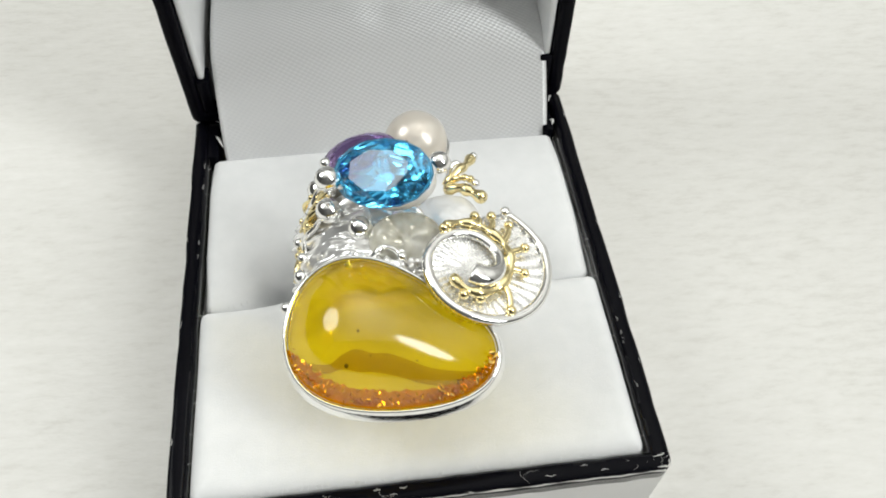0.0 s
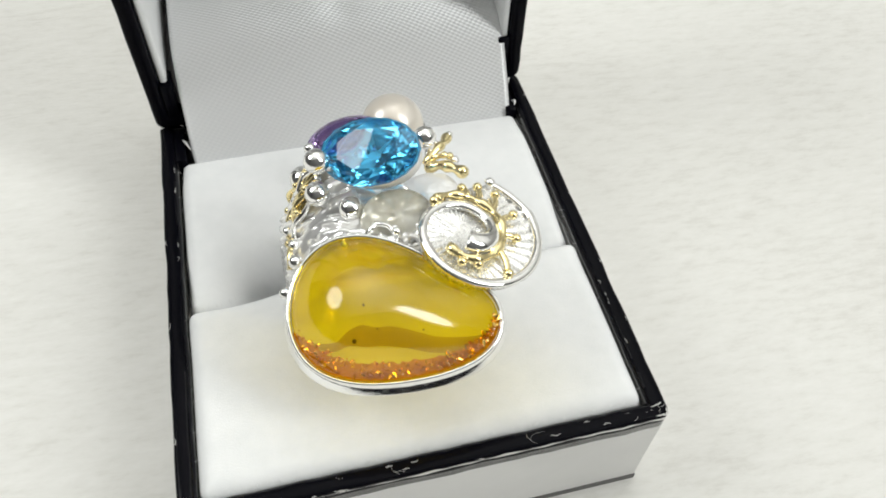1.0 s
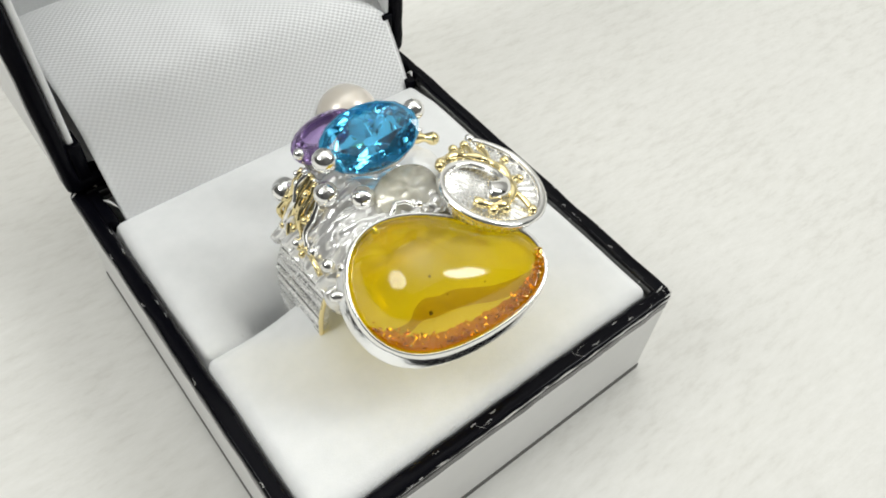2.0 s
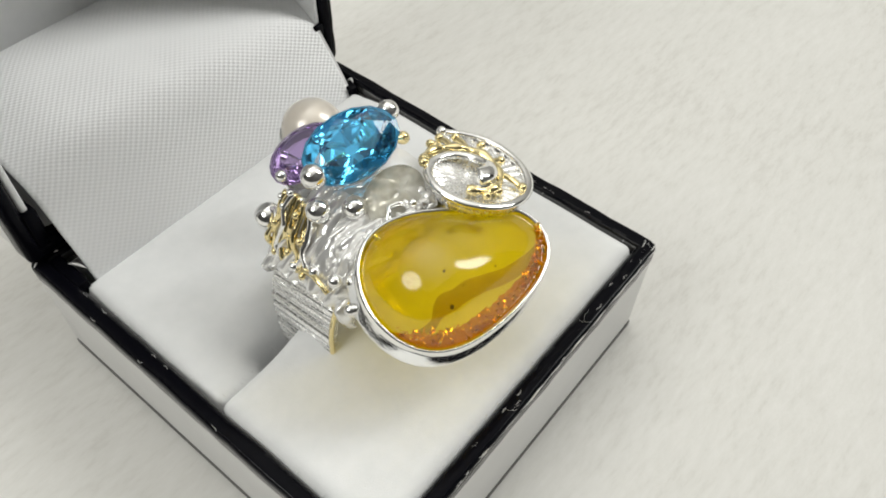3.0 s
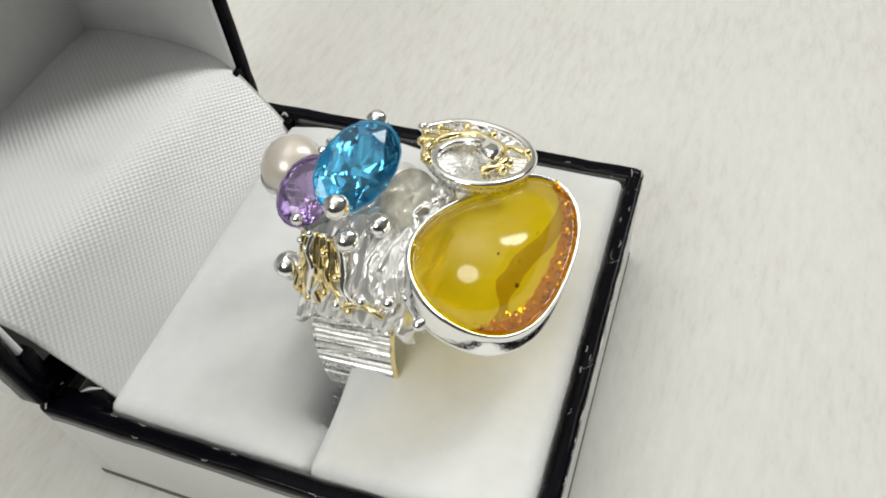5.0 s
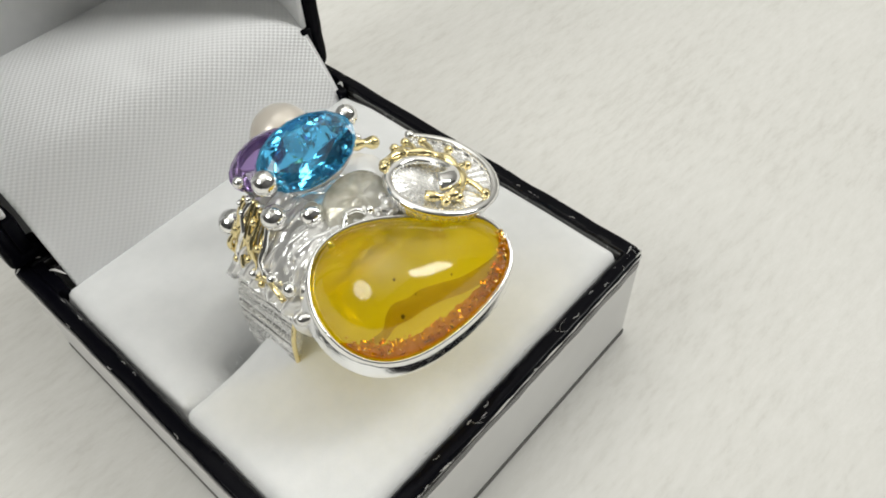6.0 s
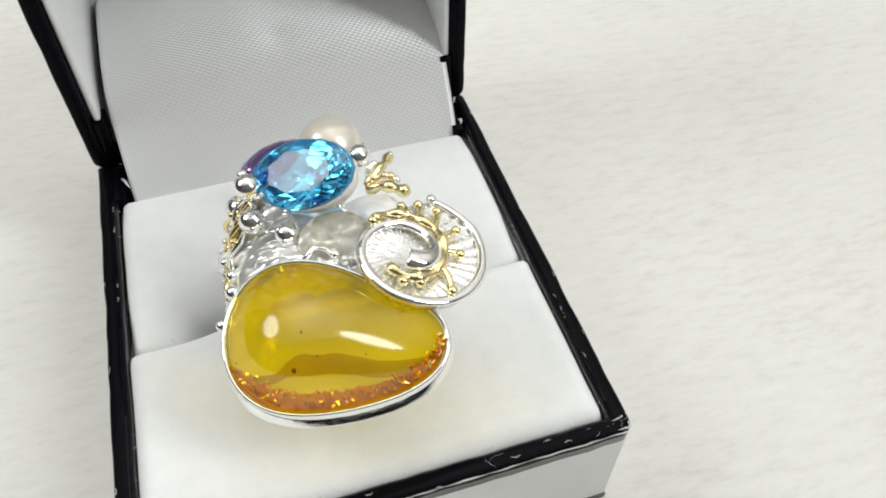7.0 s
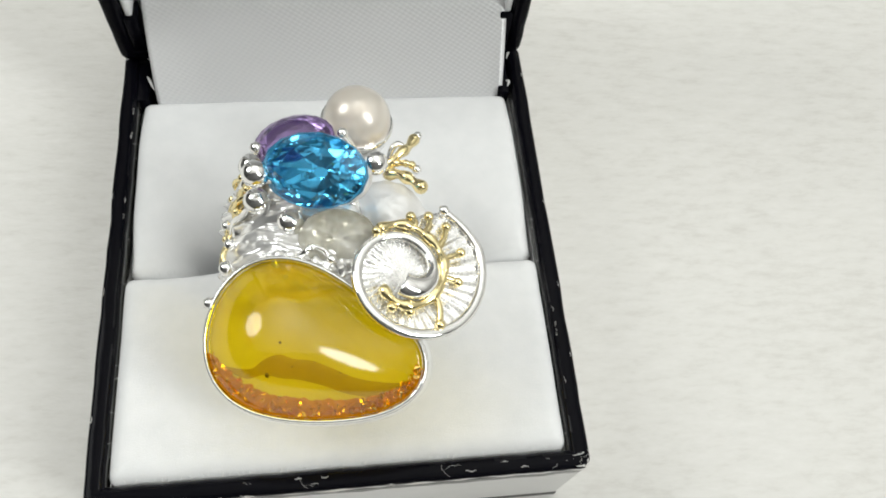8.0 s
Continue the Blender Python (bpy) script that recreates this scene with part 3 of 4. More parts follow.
def band():
    """A flat shank of rounded-square outline round the finger's way, which lies along y, its outside cut with fine lines."""
    n, rnd, bm = 420, random.Random(11), bmesh.new()
    made = []
    for k in range(n):
        a = 2 * math.pi * k / n
        c, s = math.cos(a), math.sin(a)
        q = (abs(c) ** 3.2 + abs(s) ** 3.2) ** (-1 / 3.2)
        if k % 3 == 0 or rnd.random() < 0.2:
            line = rnd.uniform(-0.042, 0.012)
        row = []
        for r, y in ((1.085, -0.44), (1.10, -0.42), (1.10, -0.2), (1.10, 0.0), (1.10, 0.2), (1.10, 0.42), (1.085, 0.44), (0.98, 0.42), (0.98, -0.42)):
            cutting = line + 0.006 * wobble(k * 0.7, y * 3, 0, 1) if r == 1.10 else 0.0
            lean = 0.05 * y
            ca, sa = math.cos(a + lean), math.sin(a + lean)
            row.append(bm.verts.new((q * ca * (r + cutting), 2.36 + y, -0.12 + q * sa * (r + cutting) * 1.02)))
        made.append(row)
    for k in range(n):
        a, b = made[k], made[(k + 1) % n]
        for j in range(9):
            bm.faces.new((a[j], a[(j + 1) % 9], b[(j + 1) % 9], b[j]))
    shank = part("band", bm, BRUSHED, ring, "wide silver band with fine engraved lines", False)
    # gold colour on this edge stands in for yellow light reflected from the amber
    way = []
    for k in range(-66, 14):
        a = radians(180 + k)
        c, s = math.cos(a), math.sin(a)
        q = (abs(c) ** 3.2 + abs(s) ** 3.2) ** (-1 / 3.2)
        way.append(Vector((1.085 * q * c, 2.36 - 0.435, -0.12 + 1.10 * q * s)))
    part("band_edge", tube(bmesh.new(), way, 0.027, 8), GOLD, shank, "narrow front edge in gold for the amber's reflection")
    return shank


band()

AMB = Frame((-0.031, 1.039, 1.296), (-0.054, -0.326, 0.944))
AMB_COS = ((0.921, -0.184), (-0.098, 0.053), (0.001, 0.041))
AMB_SIN = ((0.068, 0.621), (-0.078, -0.140), (-0.018, 0.041))


def amber_edge(s):
    a = sum(p[0] * math.cos((k + 1) * s) + q[0] * math.sin((k + 1) * s) for k, (p, q) in enumerate(zip(AMB_COS, AMB_SIN)))
    b = sum(p[1] * math.cos((k + 1) * s) + q[1] * math.sin((k + 1) * s) for k, (p, q) in enumerate(zip(AMB_COS, AMB_SIN)))
    return Vector((a, b, 0))


def amber_ring(grow, h, n=96):
    """The outline of the amber, moved outwards by grow and up by h."""
    out = []
    for k in range(n):
        s = 2 * math.pi * k / n
        p = amber_edge(s)
        t = (amber_edge(s + 0.02) - amber_edge(s - 0.02)).normalized()
        q = p + grow * Vector((t.y, -t.x, 0))
        out.append(AMB.at(q.x, q.y, h))
    return out


AMB_MID = Vector((-0.162, 0.015, 0))


def amber_inner(rho, h, n=96):
    out = []
    for k in range(n):
        q = AMB_MID.lerp(amber_edge(2 * math.pi * k / n), rho)
        out.append(AMB.at(q.x, q.y, h * (1 - 0.413 * (q.x - AMB_MID.x) - 0.046 * (q.y - AMB_MID.y) if h > 0 else 1)))
    return out


def amber_dome(rho):
    return 0.525 * (1 - rho ** 2.23) ** 0.782


def amber():
    bezel = part("amber_bezel", lathe_rings(bmesh.new(), [amber_ring(g, h) for g, h in
                 ((0.0, 0.02), (0.018, 0.045), (0.036, 0.035), (0.055, -0.04), (0.09, -0.19), (0.096, -0.225), (0.09, -0.25), (0.03, -0.27), (0.0, -0.26), (0.0, 0.02))], False, False), SILVER, ring, "polished silver bezel round the amber")
    bm = bmesh.new()
    rhos = [math.cos(math.pi / 2 * k / 18) for k in range(18)]
    rings = [amber_inner(r, -0.03 - 0.12 * (1 - r ** 2)) for r in (0.12, 0.4, 0.65, 0.85, 0.95)] + [amber_ring(-0.004, -0.02)] + [amber_inner(r * 0.994, amber_dome(r)) for r in rhos]
    lathe_rings(bm, rings, True, True)
    stone = part("amber_stone", bm, AMBER, bezel, "clear honey-yellow amber cabochon with orange spangles")
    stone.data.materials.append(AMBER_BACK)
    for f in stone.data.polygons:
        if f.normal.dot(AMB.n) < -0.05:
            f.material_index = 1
    # the crazed orange layer along the front edge, within the stone
    bm = bmesh.new()
    rows = []
    rnd = random.Random(4)
    for k in range(97):
        s = math.pi * (1.06 + 0.84 * k / 96)
        e = amber_edge(s)
        wide = 0.34 * math.sin(math.pi * k / 96) ** 0.6 * (1 - 0.5 * k / 96)
        row = []
        for j in range(7):
            q = e.lerp(AMB_MID, 0.004 + wide * j / 6 * (1 + 0.25 * wobble(k * 0.3, j, 0, 1.0)))
            row.append(bm.verts.new(AMB.at(q.x, q.y, 0.035 - 0.05 * j / 6 + 0.03 * wobble(k * 0.45, j * 0.9, 3, 1.0))))
        rows.append(row)
    for a, b in zip(rows, rows[1:]):
        for j in range(6):
            bm.faces.new((a[j], a[j + 1], b[j + 1], b[j]))
    part("orange_layer", bm, SPANGLE, stone, "crazed orange layer inside the amber")
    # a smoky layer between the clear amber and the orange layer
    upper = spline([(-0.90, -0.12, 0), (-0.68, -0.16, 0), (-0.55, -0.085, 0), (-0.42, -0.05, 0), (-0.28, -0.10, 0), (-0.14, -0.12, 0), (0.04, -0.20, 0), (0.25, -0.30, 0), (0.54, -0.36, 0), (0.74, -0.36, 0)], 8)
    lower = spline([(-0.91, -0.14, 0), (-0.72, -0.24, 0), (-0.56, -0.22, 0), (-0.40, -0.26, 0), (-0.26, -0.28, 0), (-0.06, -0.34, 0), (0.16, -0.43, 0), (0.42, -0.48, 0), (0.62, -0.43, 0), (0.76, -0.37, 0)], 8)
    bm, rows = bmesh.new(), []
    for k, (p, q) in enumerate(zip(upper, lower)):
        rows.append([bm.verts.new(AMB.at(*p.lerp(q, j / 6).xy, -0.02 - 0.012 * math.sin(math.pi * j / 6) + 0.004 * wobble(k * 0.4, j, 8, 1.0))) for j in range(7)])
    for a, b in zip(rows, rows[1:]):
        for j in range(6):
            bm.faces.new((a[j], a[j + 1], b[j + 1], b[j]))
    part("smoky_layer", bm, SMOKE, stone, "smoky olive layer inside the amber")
    for name, mat, count, size in (("orange_spangles", SPANGLE, 90, 0.03), ("golden_spangles", SPARK, 170, 0.03)):
        bm = bmesh.new()
        for k in range(count):
            f = rnd.random()
            e = amber_edge(math.pi * (1.06 + 0.85 * f))
            q = e.lerp(AMB_MID, (rnd.uniform(0.08, 0.33) if mat is SPARK else rnd.uniform(0.05, 0.3)) * (1 - 0.5 * f) * math.sin(math.pi * min(0.97, max(0.03, f))) ** 0.4)
            c = AMB.at(q.x, q.y, rnd.uniform(0.05, 0.11) if mat is SPARK else rnd.uniform(0.0, 0.07))
            turn = Euler((rnd.uniform(0, 6), rnd.uniform(0, 6), rnd.uniform(0, 6))).to_matrix()
            r = size * rnd.uniform(0.5, 1.6)
            pts = [c + turn @ Vector((r * math.cos(a) * rnd.uniform(0.6, 1.2), r * 0.45 * math.sin(a), r * 0.15 * math.cos(3 * a))) for a in (0, 1.05, 2.1, 3.14, 4.2, 5.2)]
            top = [bm.verts.new(p) for p in pts]
            bm.faces.new(top)
        part(name, bm, mat, stone, "sparkling flakes inside the amber", False, "stuff")
    bm = bmesh.new()
    for a, b, h, r in ((-0.50, -0.22, 0.16, 0.02), (-0.28, -0.16, 0.2, 0.009), (-0.36, 0.05, 0.3, 0.012), (0.12, -0.24, 0.14, 0.008)):
        ball(bm, AMB.at(a, b, h), r, 1.6, 8, 6)
    part("dark_specks", bm, SPECK, stone, "dark specks inside the amber", True, "stuff")


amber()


def gem(name, frame_, a, b, crown, depth, mat, parent, label, sides=10, table_=0.62):
    """A faceted oval stone: table, star, kite and girdle facets above, pavilion facets below, with a round girdle."""
    bm = bmesh.new()

    def oval(scale, h, shift=0.0, n=sides):
        return [bm.verts.new(frame_.at(a * scale * math.cos(2 * math.pi * (k + shift) / n), b * scale * math.sin(2 * math.pi * (k + shift) / n), h)) for k in range(n)]

    culet, low = oval(0.14, -depth * 0.97, 0.5), oval(0.60, -depth * 0.55)
    under, over = oval(1.0, -0.018, 0.0, 2 * sides), oval(1.0, 0.018, 0.0, 2 * sides)
    kite, top = oval(0.84, crown * 0.6), oval(table_, crown, 0.5)
    for k in range(sides):
        j, m = (k + 1) % sides, 2 * sides
        for belt, mid in ((under, low), (over, kite)):
            bm.faces.new((mid[k], belt[(2 * k - 1) % m], belt[2 * k]))
            bm.faces.new((mid[k], belt[2 * k], belt[2 * k + 1]))
            bm.faces.new((mid[k], belt[2 * k + 1], mid[j]))
        for flat, mid in ((culet, low), (top, kite)):
            bm.faces.new((mid[k], mid[j], flat[k]))
            bm.faces.new((mid[j], flat[j], flat[k]))
    for k in range(2 * sides):
        j = (k + 1) % (2 * sides)
        bm.faces.new((under[k], under[j], over[j], over[k]))
    bm.faces.new(culet)
    bm.faces.new(top)
    return part(name, bm, mat, parent, label, False)


def cup(frame_, a, b, top, low, foot, mat, name, parent, label):
    """A thin oval collet that holds a stone from below."""
    def oval(scale, h, n=40):
        return [frame_.at(a * scale * math.cos(2 * math.pi * k / n), b * scale * math.sin(2 * math.pi * k / n), h) for k in range(n)]

    return part(name, lathe_rings(bmesh.new(), [oval(0.90, top), oval(0.97, top), oval(0.9, (top + low) / 2), oval(foot, low), oval(foot * 0.8, low), oval(0.82, (top + low) / 2), oval(0.90, top)], False, False), mat, parent, label)


TOP = Frame((-0.061, 2.434, 1.972), (-0.424, -0.44, 1.0), -0.208)
AME = Frame((-0.25, 2.93, 1.70), (-0.25, -0.05, 0.96))


def crown_stones():
    setting = cup(TOP, 0.51, 0.343, -0.03, -0.3, 0.86, SATIN_SILVER, "topaz_setting", ring, "silver collet under the topaz")
    gem("topaz", TOP, 0.508, 0.339, 0.11, 0.33, TOPAZ, setting, "faceted oval sky-blue topaz", 8, 0.62)
    for c, r in (((0.475, 2.44, 2.045), 0.112), ((-0.575, 2.42, 1.97), 0.125)):
        bm = ball(bmesh.new(), c, r)
        way = spline([Vector(c), Vector(c).lerp(TOP.at(0, 0, -0.3), 0.3) - Vector((0, 0, 0.12)), Vector(c).lerp(TOP.at(0, 0, -0.5), 0.45) - Vector((0, 0, 0.25))], 5)
        tube(bm, way, 0.055)
        part("prong", bm, SILVER, setting, "ball-ended silver prong")
    setting = cup(AME, 0.37, 0.26, -0.03, -0.26, 0.86, SATIN_SILVER, "amethyst_setting", ring, "silver collet under the amethyst")
    gem("amethyst", AME, 0.393, 0.275, 0.11, 0.30, AMETHYST, setting, "faceted oval purple amethyst")
    for c, r in (((-0.602, 2.868, 1.70), 0.062), ((0.20, 2.95, 1.78), 0.055)):
        bm = ball(bmesh.new(), c, r)
        tube(bm, spline([Vector(c), Vector(c) + Vector((0.06, 0, -0.15)), Vector(c) + Vector((0.15, 0, -0.4))], 5), 0.035)
        part("prong", bm, SILVER, setting, "small ball-ended silver prong")


crown_stones()


def pearl():
    c, r = Vector((0.355, 3.47, 1.27)), 0.345
    f = Frame(c, (0.1, 0.1, 1))
    seat = lathe_rings(bmesh.new(), [[f.at(q * math.cos(2 * math.pi * k / 40), q * math.sin(2 * math.pi * k / 40), h) for k in range(40)] for q, h in
                       ((0.33, -0.03), (0.365, -0.01), (0.378, -0.05), (0.345, -0.2), (0.25, -0.32), (0.12, -0.38), (0.1, -0.36), (0.3, -0.17), (0.33, -0.03))], False, False)
    seat_ob = part("pearl_cup", seat, SILVER, ring, "thin silver cup that holds the pearl")
    part("pearl", ball(bmesh.new(), c, r, 1.0, 40, 24), PEARL, seat_ob, "round cream-white pearl")
    bm = tube(bmesh.new(), spline([c - Vector((0, 0.05, 0.36)), (0.3, 3.05, 0.92), (0.25, 2.7, 0.95)], 6), 0.09)
    part("pearl_stem", bm, SILVER, ring)


pearl()

DISC = Frame((0.868, 1.560, 1.447), (0.304, -0.021, 0.952))
EYE_A, EYE_B = -0.19, 0.06


def coil(theta, grow=0.0):
    """The snail line: radius by angle in degrees, running inwards clockwise from 55."""
    r = 0.825 * math.exp(-0.0031 * max(0.0, 20 - theta)) if theta < 20 else 0.825 - 0.0007 * (theta - 20)
    r += grow
    return EYE_A + r * math.cos(radians(theta)), EYE_B + r * math.sin(radians(theta))


def spiral():
    plate_bm = bmesh.new()
    n, m = 180, 14
    top, under = [], []
    for j in range(m + 1):
        rowt, rowu = [], []
        for k in range(n):
            th = 2 * math.pi * k / n
            # the plate follows the outer turn and closes over the top
            a1, b1 = coil(55 - (360 * k / n)) if k / n * 360 <= 245 else (0, 0)
            ang = 55 - 360 * k / n
            if 360 * k / n > 235:
                s = (360 * k / n - 235) / 125
                p0, p1 = Vector(coil(55 - 235)), Vector(coil(55))
                mid = Vector((-0.34, 0.62))
                q = (1 - s) ** 2 * p0 + 2 * s * (1 - s) * mid + s * s * p1
                a1, b1 = q.x, q.y
            f = j / m
            a, b = EYE_A + (a1 - EYE_A) * f, EYE_B + (b1 - EYE_B) * f
            flute = 0.02 * smoothstep(0.12, 0.7, f) * (0.6 + 0.8 * wobble(ang * 0.07, f * 3, 6, 1)) * math.sin(37 * radians(ang) + 2.5 * wobble(ang * 0.04, f * 2, 0, 1)) + 0.004 * smoothstep(0.1, 0.4, f) * wobble(a, b, 2, 0.09)
            rowt.append(plate_bm.verts.new(DISC.at(a, b, flute - 0.025 * (1 - f))))
            rowu.append(plate_bm.verts.new(DISC.at(a, b, -0.1)))
        top.append(rowt)
        under.append(rowu)
    for rows, flip in ((top, False), (under, True)):
        for a, b in zip(rows[1:], rows[2:]):
            for k in range(n):
                q = (a[k], a[(k + 1) % n], b[(k + 1) % n], b[k])
                plate_bm.faces.new(q[::-1] if flip else q)
        hub = plate_bm.verts.new(sum((v.co for v in rows[1]), Vector()) / n)
        for k in range(n):
            q = (hub, rows[1][k], rows[1][(k + 1) % n])
            plate_bm.faces.new(q[::-1] if flip else q)
    for k in range(n):
        plate_bm.faces.new((top[-1][k], top[-1][(k + 1) % n], under[-1][(k + 1) % n], under[-1][k]))
    for row in (top[0], under[0]):
        for v in row:
            plate_bm.verts.remove(v)
    plate = part("spiral_plate", plate_bm, FLUTED, ring, "fluted silver snail disc")
    way = [DISC.at(*coil(t), 0.02 + 0.10 * smoothstep(-180, -460, t)) for t in range(56, -476, -6)]
    part("spiral_wire", tube(bmesh.new(), way, lambda s: 0.052 * (0.75 + 0.25 * smoothstep(0, 0.2, s)) * (1 + 1.2 * smoothstep(0.72, 0.95, s)), 12, 0.75, DISC.n), SILVER, plate, "polished silver wire coiled like a snail")
    part("ball", ball(bmesh.new(), DISC.at(0.26, 0.72, 0.03), 0.055), SILVER, plate)
    # gold twigs over the plate
    vine = spline([DISC.at(a, b, h) for a, b, h in ((-0.43, -0.12, 0.05), (-0.35, -0.24, 0.07), (-0.2, -0.3, 0.08), (-0.02, -0.24, 0.08), (0.12, -0.08, 0.09), (0.17, 0.1, 0.1), (0.13, 0.28, 0.09), (0.02, 0.42, 0.07), (-0.12, 0.5, 0.06), (-0.28, 0.5, 0.06), (-0.42, 0.44, 0.06))], 8)
    part("gold_twig", tube(bmesh.new(), vine, lambda s: 0.045 + 0.012 * math.sin(40 * s), 9), GOLD, plate, "yellow gold twig with buds")
    for (a0, b0), (a1, b1) in (((0.13, 0.28), (0.25, 0.53)), ((0.16, 0.18), (0.37, 0.27)), ((0.15, 0.0), (0.31, -0.03)), ((0.06, -0.17), (0.09, -0.45)), ((-0.08, 0.48), (-0.1, 0.6)),
                               ((-0.3, -0.28), (-0.35, -0.31)), ((0.02, 0.42), (0.08, 0.62)), ((-0.2, -0.3), (-0.19, -0.34)), ((-0.41, 0.44), (-0.44, 0.42))):
        bm = tube(bmesh.new(), spline([DISC.at(a0, b0, 0.08), DISC.at((a0 + a1) / 2 + 0.02, (b0 + b1) / 2, 0.075), DISC.at(a1, b1, 0.05)], 5), 0.032, 8)
        ball(bm, DISC.at(a1, b1, 0.06), 0.05, 1, 12, 8)
        part("gold_bud", bm, GOLD, plate, "ball-tipped gold bud")
    post = tube(bmesh.new(), [DISC.at(-0.1, 0.1, -0.09), DISC.at(-0.12, 0.12, -0.25), Vector((0.45, 1.95, 1.0))], 0.17, 12)
    part("disc_post", post, SILVER, plate)


spiral()


def bark():
    """Folded silver draped over the shoulder of the band beside the amber."""
    bm = bmesh.new()
    nu, nv = 60, 120
    grid = []
    for j in range(nv + 1):
        b = j / nv
        row = []
        for i in range(nu + 1):
            a = i / nu
            x = -1.03 + 1.33 * a
            z = 0.84 + 0.56 * math.sin(min(1, a * 1.9) * math.pi / 2) ** 0.9
            y = 1.70 + (1.25 - 0.35 * a) * b
            k = 7.5 * b + 1.3 * a + 0.9 * wobble(a * 3.5, b * 4, 0, 1)
            ridge = abs(math.sin(math.pi * k)) ** 0.5
            fold = 0.14 * (ridge - 0.65) * (0.8 + 0.5 * wobble(a * 4, b * 6, 4, 1)) - 0.10 * max(0.0, 0.35 - abs(wobble(a * 5, b * 6, 2, 1))) + 0.03 * wobble(a * 9, b * 14, 5, 1)
            edge = -0.15 * (1 - smoothstep(0, 0.1, b)) - 0.22 * smoothstep(0.8, 1.0, b)
            steep = 1 - smoothstep(0.15, 0.55, a)
            row.append(bm.verts.new((x - 0.9 * fold * steep, y + 0.02 * wobble(a * 5, b * 3, 9, 1), z + fold * (1 - 0.5 * steep) + edge)))
        grid.append(row)
    for p, q in zip(grid, grid[1:]):
        for i in range(nu):
            bm.faces.new((p[i], p[i + 1], q[i + 1], q[i]))
    ret = bmesh.ops.extrude_face_region(bm, geom=bm.faces[:])
    for v in ret["geom"]:
        if isinstance(v, bmesh.types.BMVert):
            v.co += Vector((0.04, 0, -0.12))
    part("folded_shoulder", bm, BARK, ring, "folded bark-like silver shoulder")
    # the other shoulder, behind the snail disc
    bm = ball(bmesh.new(), (0, 0, 0), 1.0, 1.0, 48, 30)
    for v in bm.verts:
        w = 1 + 0.10 * wobble(*v.co, 0.5) + 0.05 * wobble(v.co.y, v.co.z, v.co.x, 0.2)
        v.co = Vector((0.60 + 0.42 * v.co.x * w, 2.50 + 0.34 * v.co.y * w, 1.02 + 0.24 * v.co.z * w - 0.25 * max(0, v.co.x) ** 2))
    part("soft_shoulder", bm, SATIN_SILVER, ring, "soft-edged silver shoulder")
    # gallery under the amber that ties its bezel to the band
    part("gallery", slab(-0.7, 0.6, 1.62, 2.2, 0.86, 1.02, 0.05), BARK, ring)
    for a, b in (((-0.6, 1.66, 0.98), (-0.75, 1.2, 1.0)), ((0.5, 1.66, 0.98), (0.55, 1.25, 1.06))):
        part("gallery_strut", tube(bmesh.new(), [Vector(a), Vector(b)], 0.06, 10), SILVER, ring)


bark()


def quartz():
    f = Frame((0.11, 2.02, 1.46), (0.05, -0.50, 0.86))
    rings = [[f.at(0.36 * q * math.cos(2 * math.pi * k / 40), 0.27 * q * math.sin(2 * math.pi * k / 40), h * (1 + 0.35 * wobble(k * 0.22, q * 2.2, 0, 1)) + 0.03 * (1 - q) * math.sin(6 * math.pi * k / 40)) for k in range(40)] for q, h in
             ((0.9, -0.25), (1.0, -0.1), (1.0, 0.0), (0.94, 0.05), (0.78, 0.085), (0.5, 0.105), (0.15, 0.11))]
    part("quartz", lathe_rings(bmesh.new(), rings), QUARTZ, ring, "milky translucent quartz cabochon")


quartz()


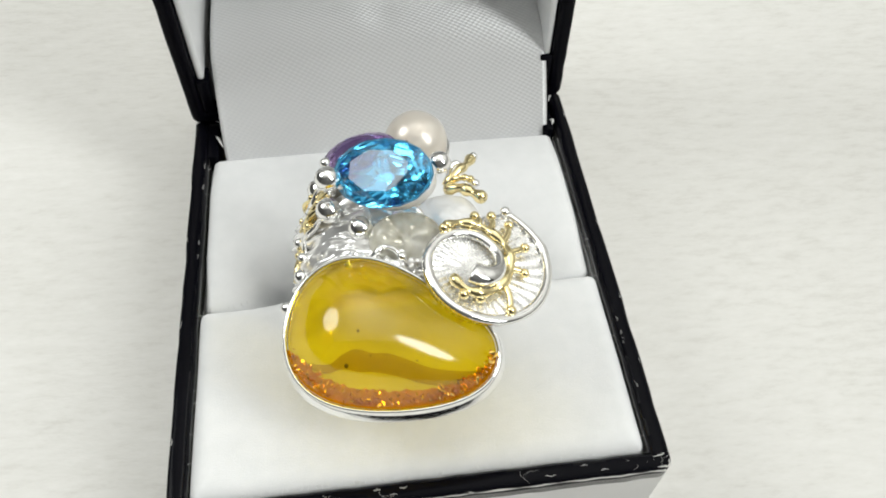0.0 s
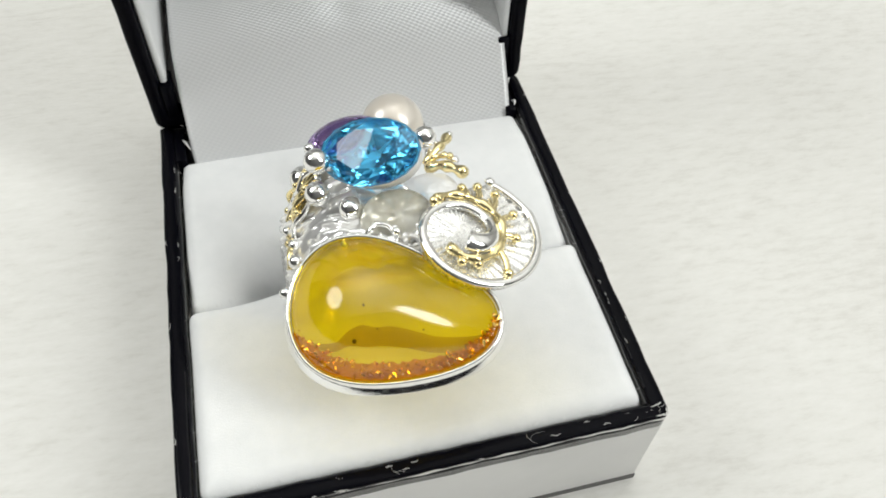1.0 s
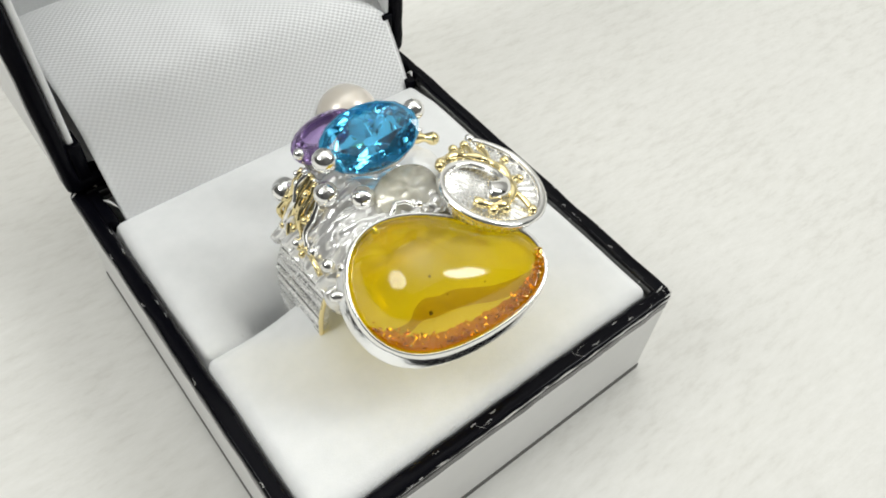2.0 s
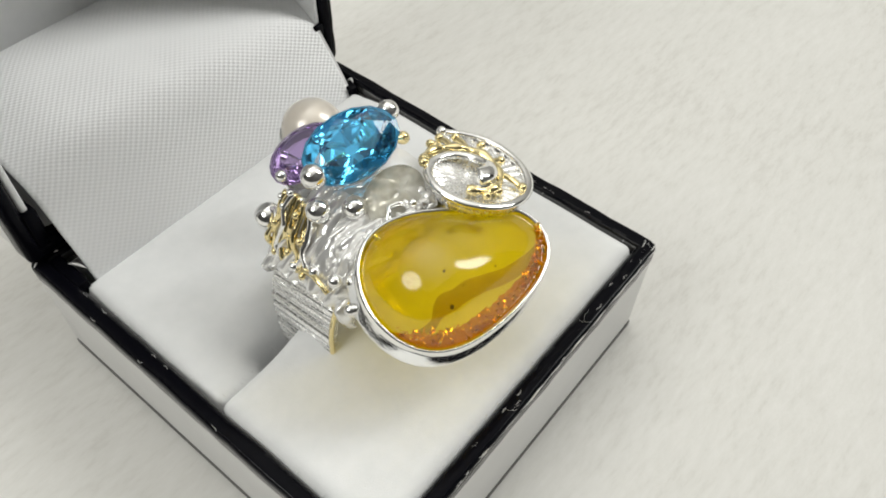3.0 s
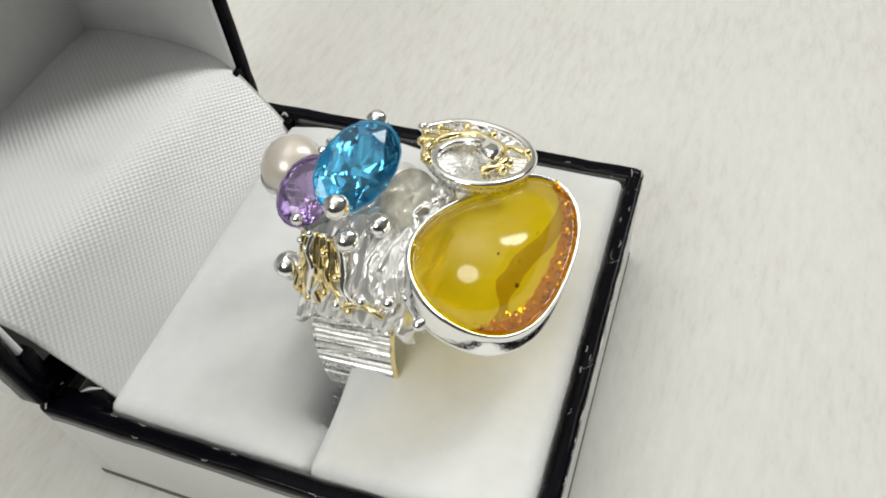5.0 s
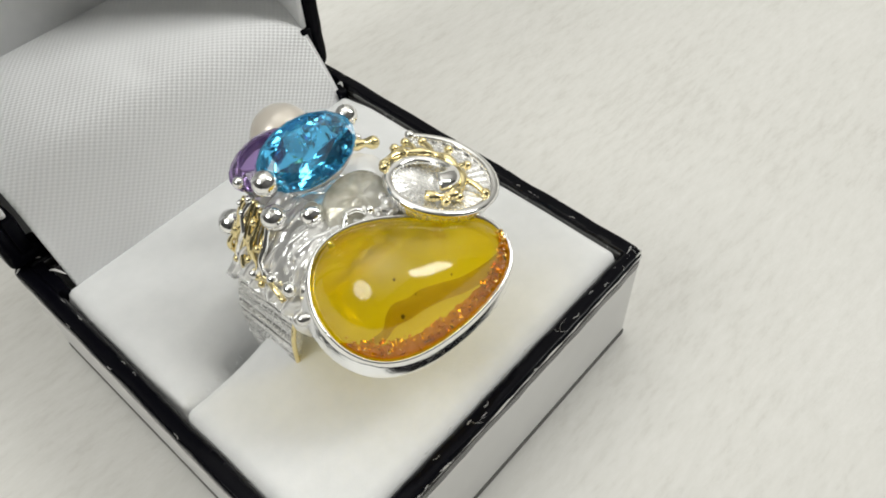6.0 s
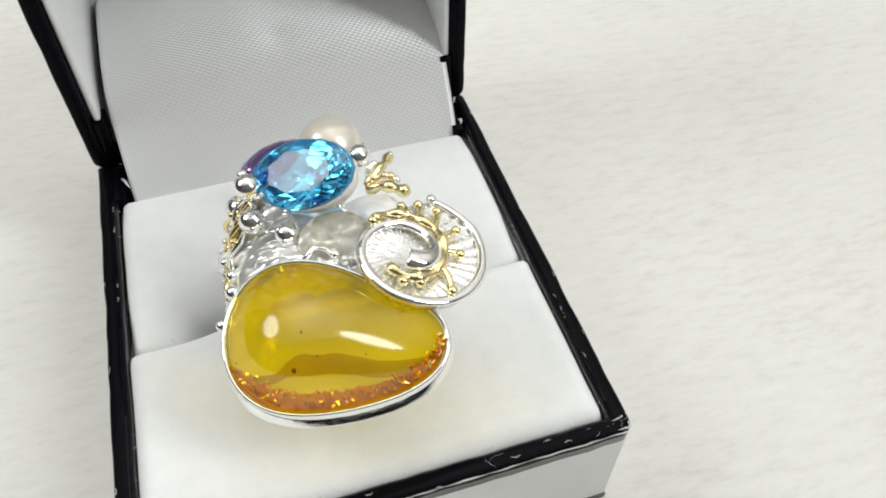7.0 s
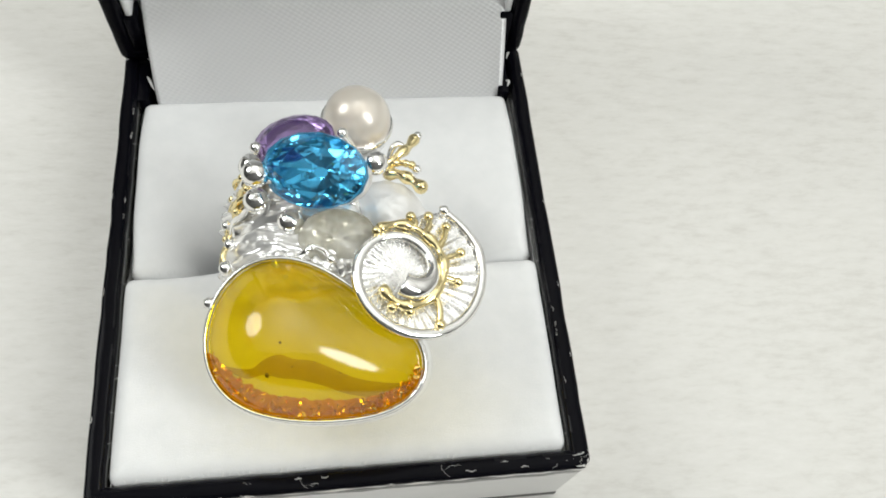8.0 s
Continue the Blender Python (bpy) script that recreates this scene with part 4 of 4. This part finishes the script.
def beads():
    for c, r in (((-0.316, 2.19, 1.485), 0.125), ((-0.609, 2.39, 1.55), 0.128), ((-0.71, 3.07, 1.05), 0.155), ((-1.075, 1.56, 1.165), 0.06), ((-0.93, 1.90, 1.17), 0.075),
                 ((-0.60, 2.78, 1.52), 0.045), ((-0.66, 2.86, 1.46), 0.04), ((-0.70, 2.80, 1.40), 0.04), ((-0.97, 2.45, 0.98), 0.055), ((-0.92, 2.2, 1.06), 0.06), ((0.05, 1.76, 1.55), 0.045)):
        bm = ball(bmesh.new(), c, r, 1.0, 24, 16)
        tube(bm, [Vector(c), Vector(c) + Vector((0.08, 0, -0.22))], r * 0.5, 10)
        part("bead", bm, SILVER, ring, "round polished silver bead")
    # a crumpled silver fringe along the upper edge of the amber
    rnd = random.Random(14)
    for y, z, r in ((1.80, 1.40, 0.055), (1.88, 1.42, 0.04), (1.74, 1.36, 0.045)):
        way = [Vector((-0.52 + 0.1 * k, y + 0.03 * math.sin(k * 0.7) + rnd.uniform(-0.035, 0.035), z + rnd.uniform(-0.04, 0.05))) for k in range(10)]
        part("silver_fringe", tube(bmesh.new(), spline(way, 6), lambda s, r=r: r * (1 + 0.45 * math.sin(46 * s + 90 * r)), 9), BARK, ring, "crumpled silver wire beside the amber")
    # a small star of silver twigs before the quartz
    for tip, r in (((0.03, 1.82, 1.49), 0.026), ((-0.25, 1.83, 1.44), 0.03)):
        bm = tube(bmesh.new(), spline([(-0.13, 1.92, 1.52), ((tip[0] - 0.13) / 2 + 0.02, (tip[1] + 1.92) / 2, (tip[2] + 1.52) / 2 + 0.03), tip], 5), r, 8)
        part("silver_twig", ball(bm, tip, r * 1.25, 1, 10, 8), SILVER, ring, "short silver twig before the quartz")
    # gold wires that climb the shoulder to the amethyst
    rnd = random.Random(21)
    for k in range(9):
        y = 2.38 + 0.075 * k
        foot, head = Vector((-0.97 + 0.01 * k, y - 0.08, 0.86 + 0.02 * (k % 3))), Vector((-0.60 + 0.03 * (k % 2), y * 0.6 + 1.06, 1.52))
        way = [foot.lerp(head, f) + Vector((-0.05 * math.sin(math.pi * f) + rnd.uniform(-0.03, 0.03), rnd.uniform(-0.035, 0.035), 0)) for f in (0, 0.2, 0.4, 0.6, 0.8, 1.0)]
        part("gold_coral", tube(bmesh.new(), spline(way, 6), lambda s: 0.032 + 0.006 * math.sin(14 * s), 9), GOLD if k % 3 else SILVER, ring, "wavy wire climbing the shoulder")
    for c in ((-0.98, 2.33, 0.93), (-0.90, 2.60, 1.02), (-0.84, 2.46, 1.24), (-0.80, 2.86, 1.20), (-0.72, 2.60, 1.42), (-0.93, 2.78, 0.92)):
        part("gold_bud", ball(bmesh.new(), c, 0.042, 1, 12, 8), GOLD, ring, "tiny gold ball")
    way = ((-1.0, 1.95, 1.0), (-0.98, 2.1, 1.06), (-0.95, 2.25, 1.02), (-0.97, 2.42, 0.94))
    part("gold_coral", tube(bmesh.new(), spline(way, 7), 0.03, 9), GOLD, ring, "wavy wire climbing the shoulder")
    # the silver core that carries the upper stones
    bm = bmesh.new()
    for y, r in ((2.3, 0.16), (2.55, 0.17), (2.8, 0.16)):
        tube(bm, spline([(-0.80, y, 0.75), (-0.70, y, 1.05), (-0.50, y + 0.05, 1.28), (-0.2, y + 0.08, 1.38)], 6), r * 0.8, 12)
    part("core", bm, BARK, ring)
    for way, r in ((((0.62, 2.98, 1.06), (0.75, 3.08, 1.16), (0.86, 3.2, 1.12), (0.94, 3.33, 1.07)), 0.05), (((0.62, 2.92, 1.08), (0.75, 2.85, 1.17), (0.86, 2.76, 1.2), (0.95, 2.68, 1.2)), 0.058),
                   (((0.70, 3.02, 1.12), (0.82, 2.96, 1.2), (0.88, 2.95, 1.18)), 0.035)):
        bm = tube(bmesh.new(), spline(way, 7), lambda s, r=r: r * (1 + 0.2 * math.sin(15 * s)), 9)
        ball(bm, way[-1], r * 1.3, 1, 12, 8)
        part("gold_coral", bm, GOLD, ring, "branching yellow gold wire with ball tip")
    curl = spline([(0.66, 3.10, 1.02), (0.70, 3.20, 1.10), (0.77, 3.25, 1.12), (0.84, 3.20, 1.08)], 7)
    part("silver_curl", tube(bmesh.new(), curl, 0.035, 9), SILVER, ring, "curled silver wire")
    for c in ((0.98, 3.38, 1.06), (0.93, 2.92, 1.14)):
        part("bead", ball(bmesh.new(), c, 0.05, 1, 16, 10), SILVER, ring, "round polished silver bead")


beads()
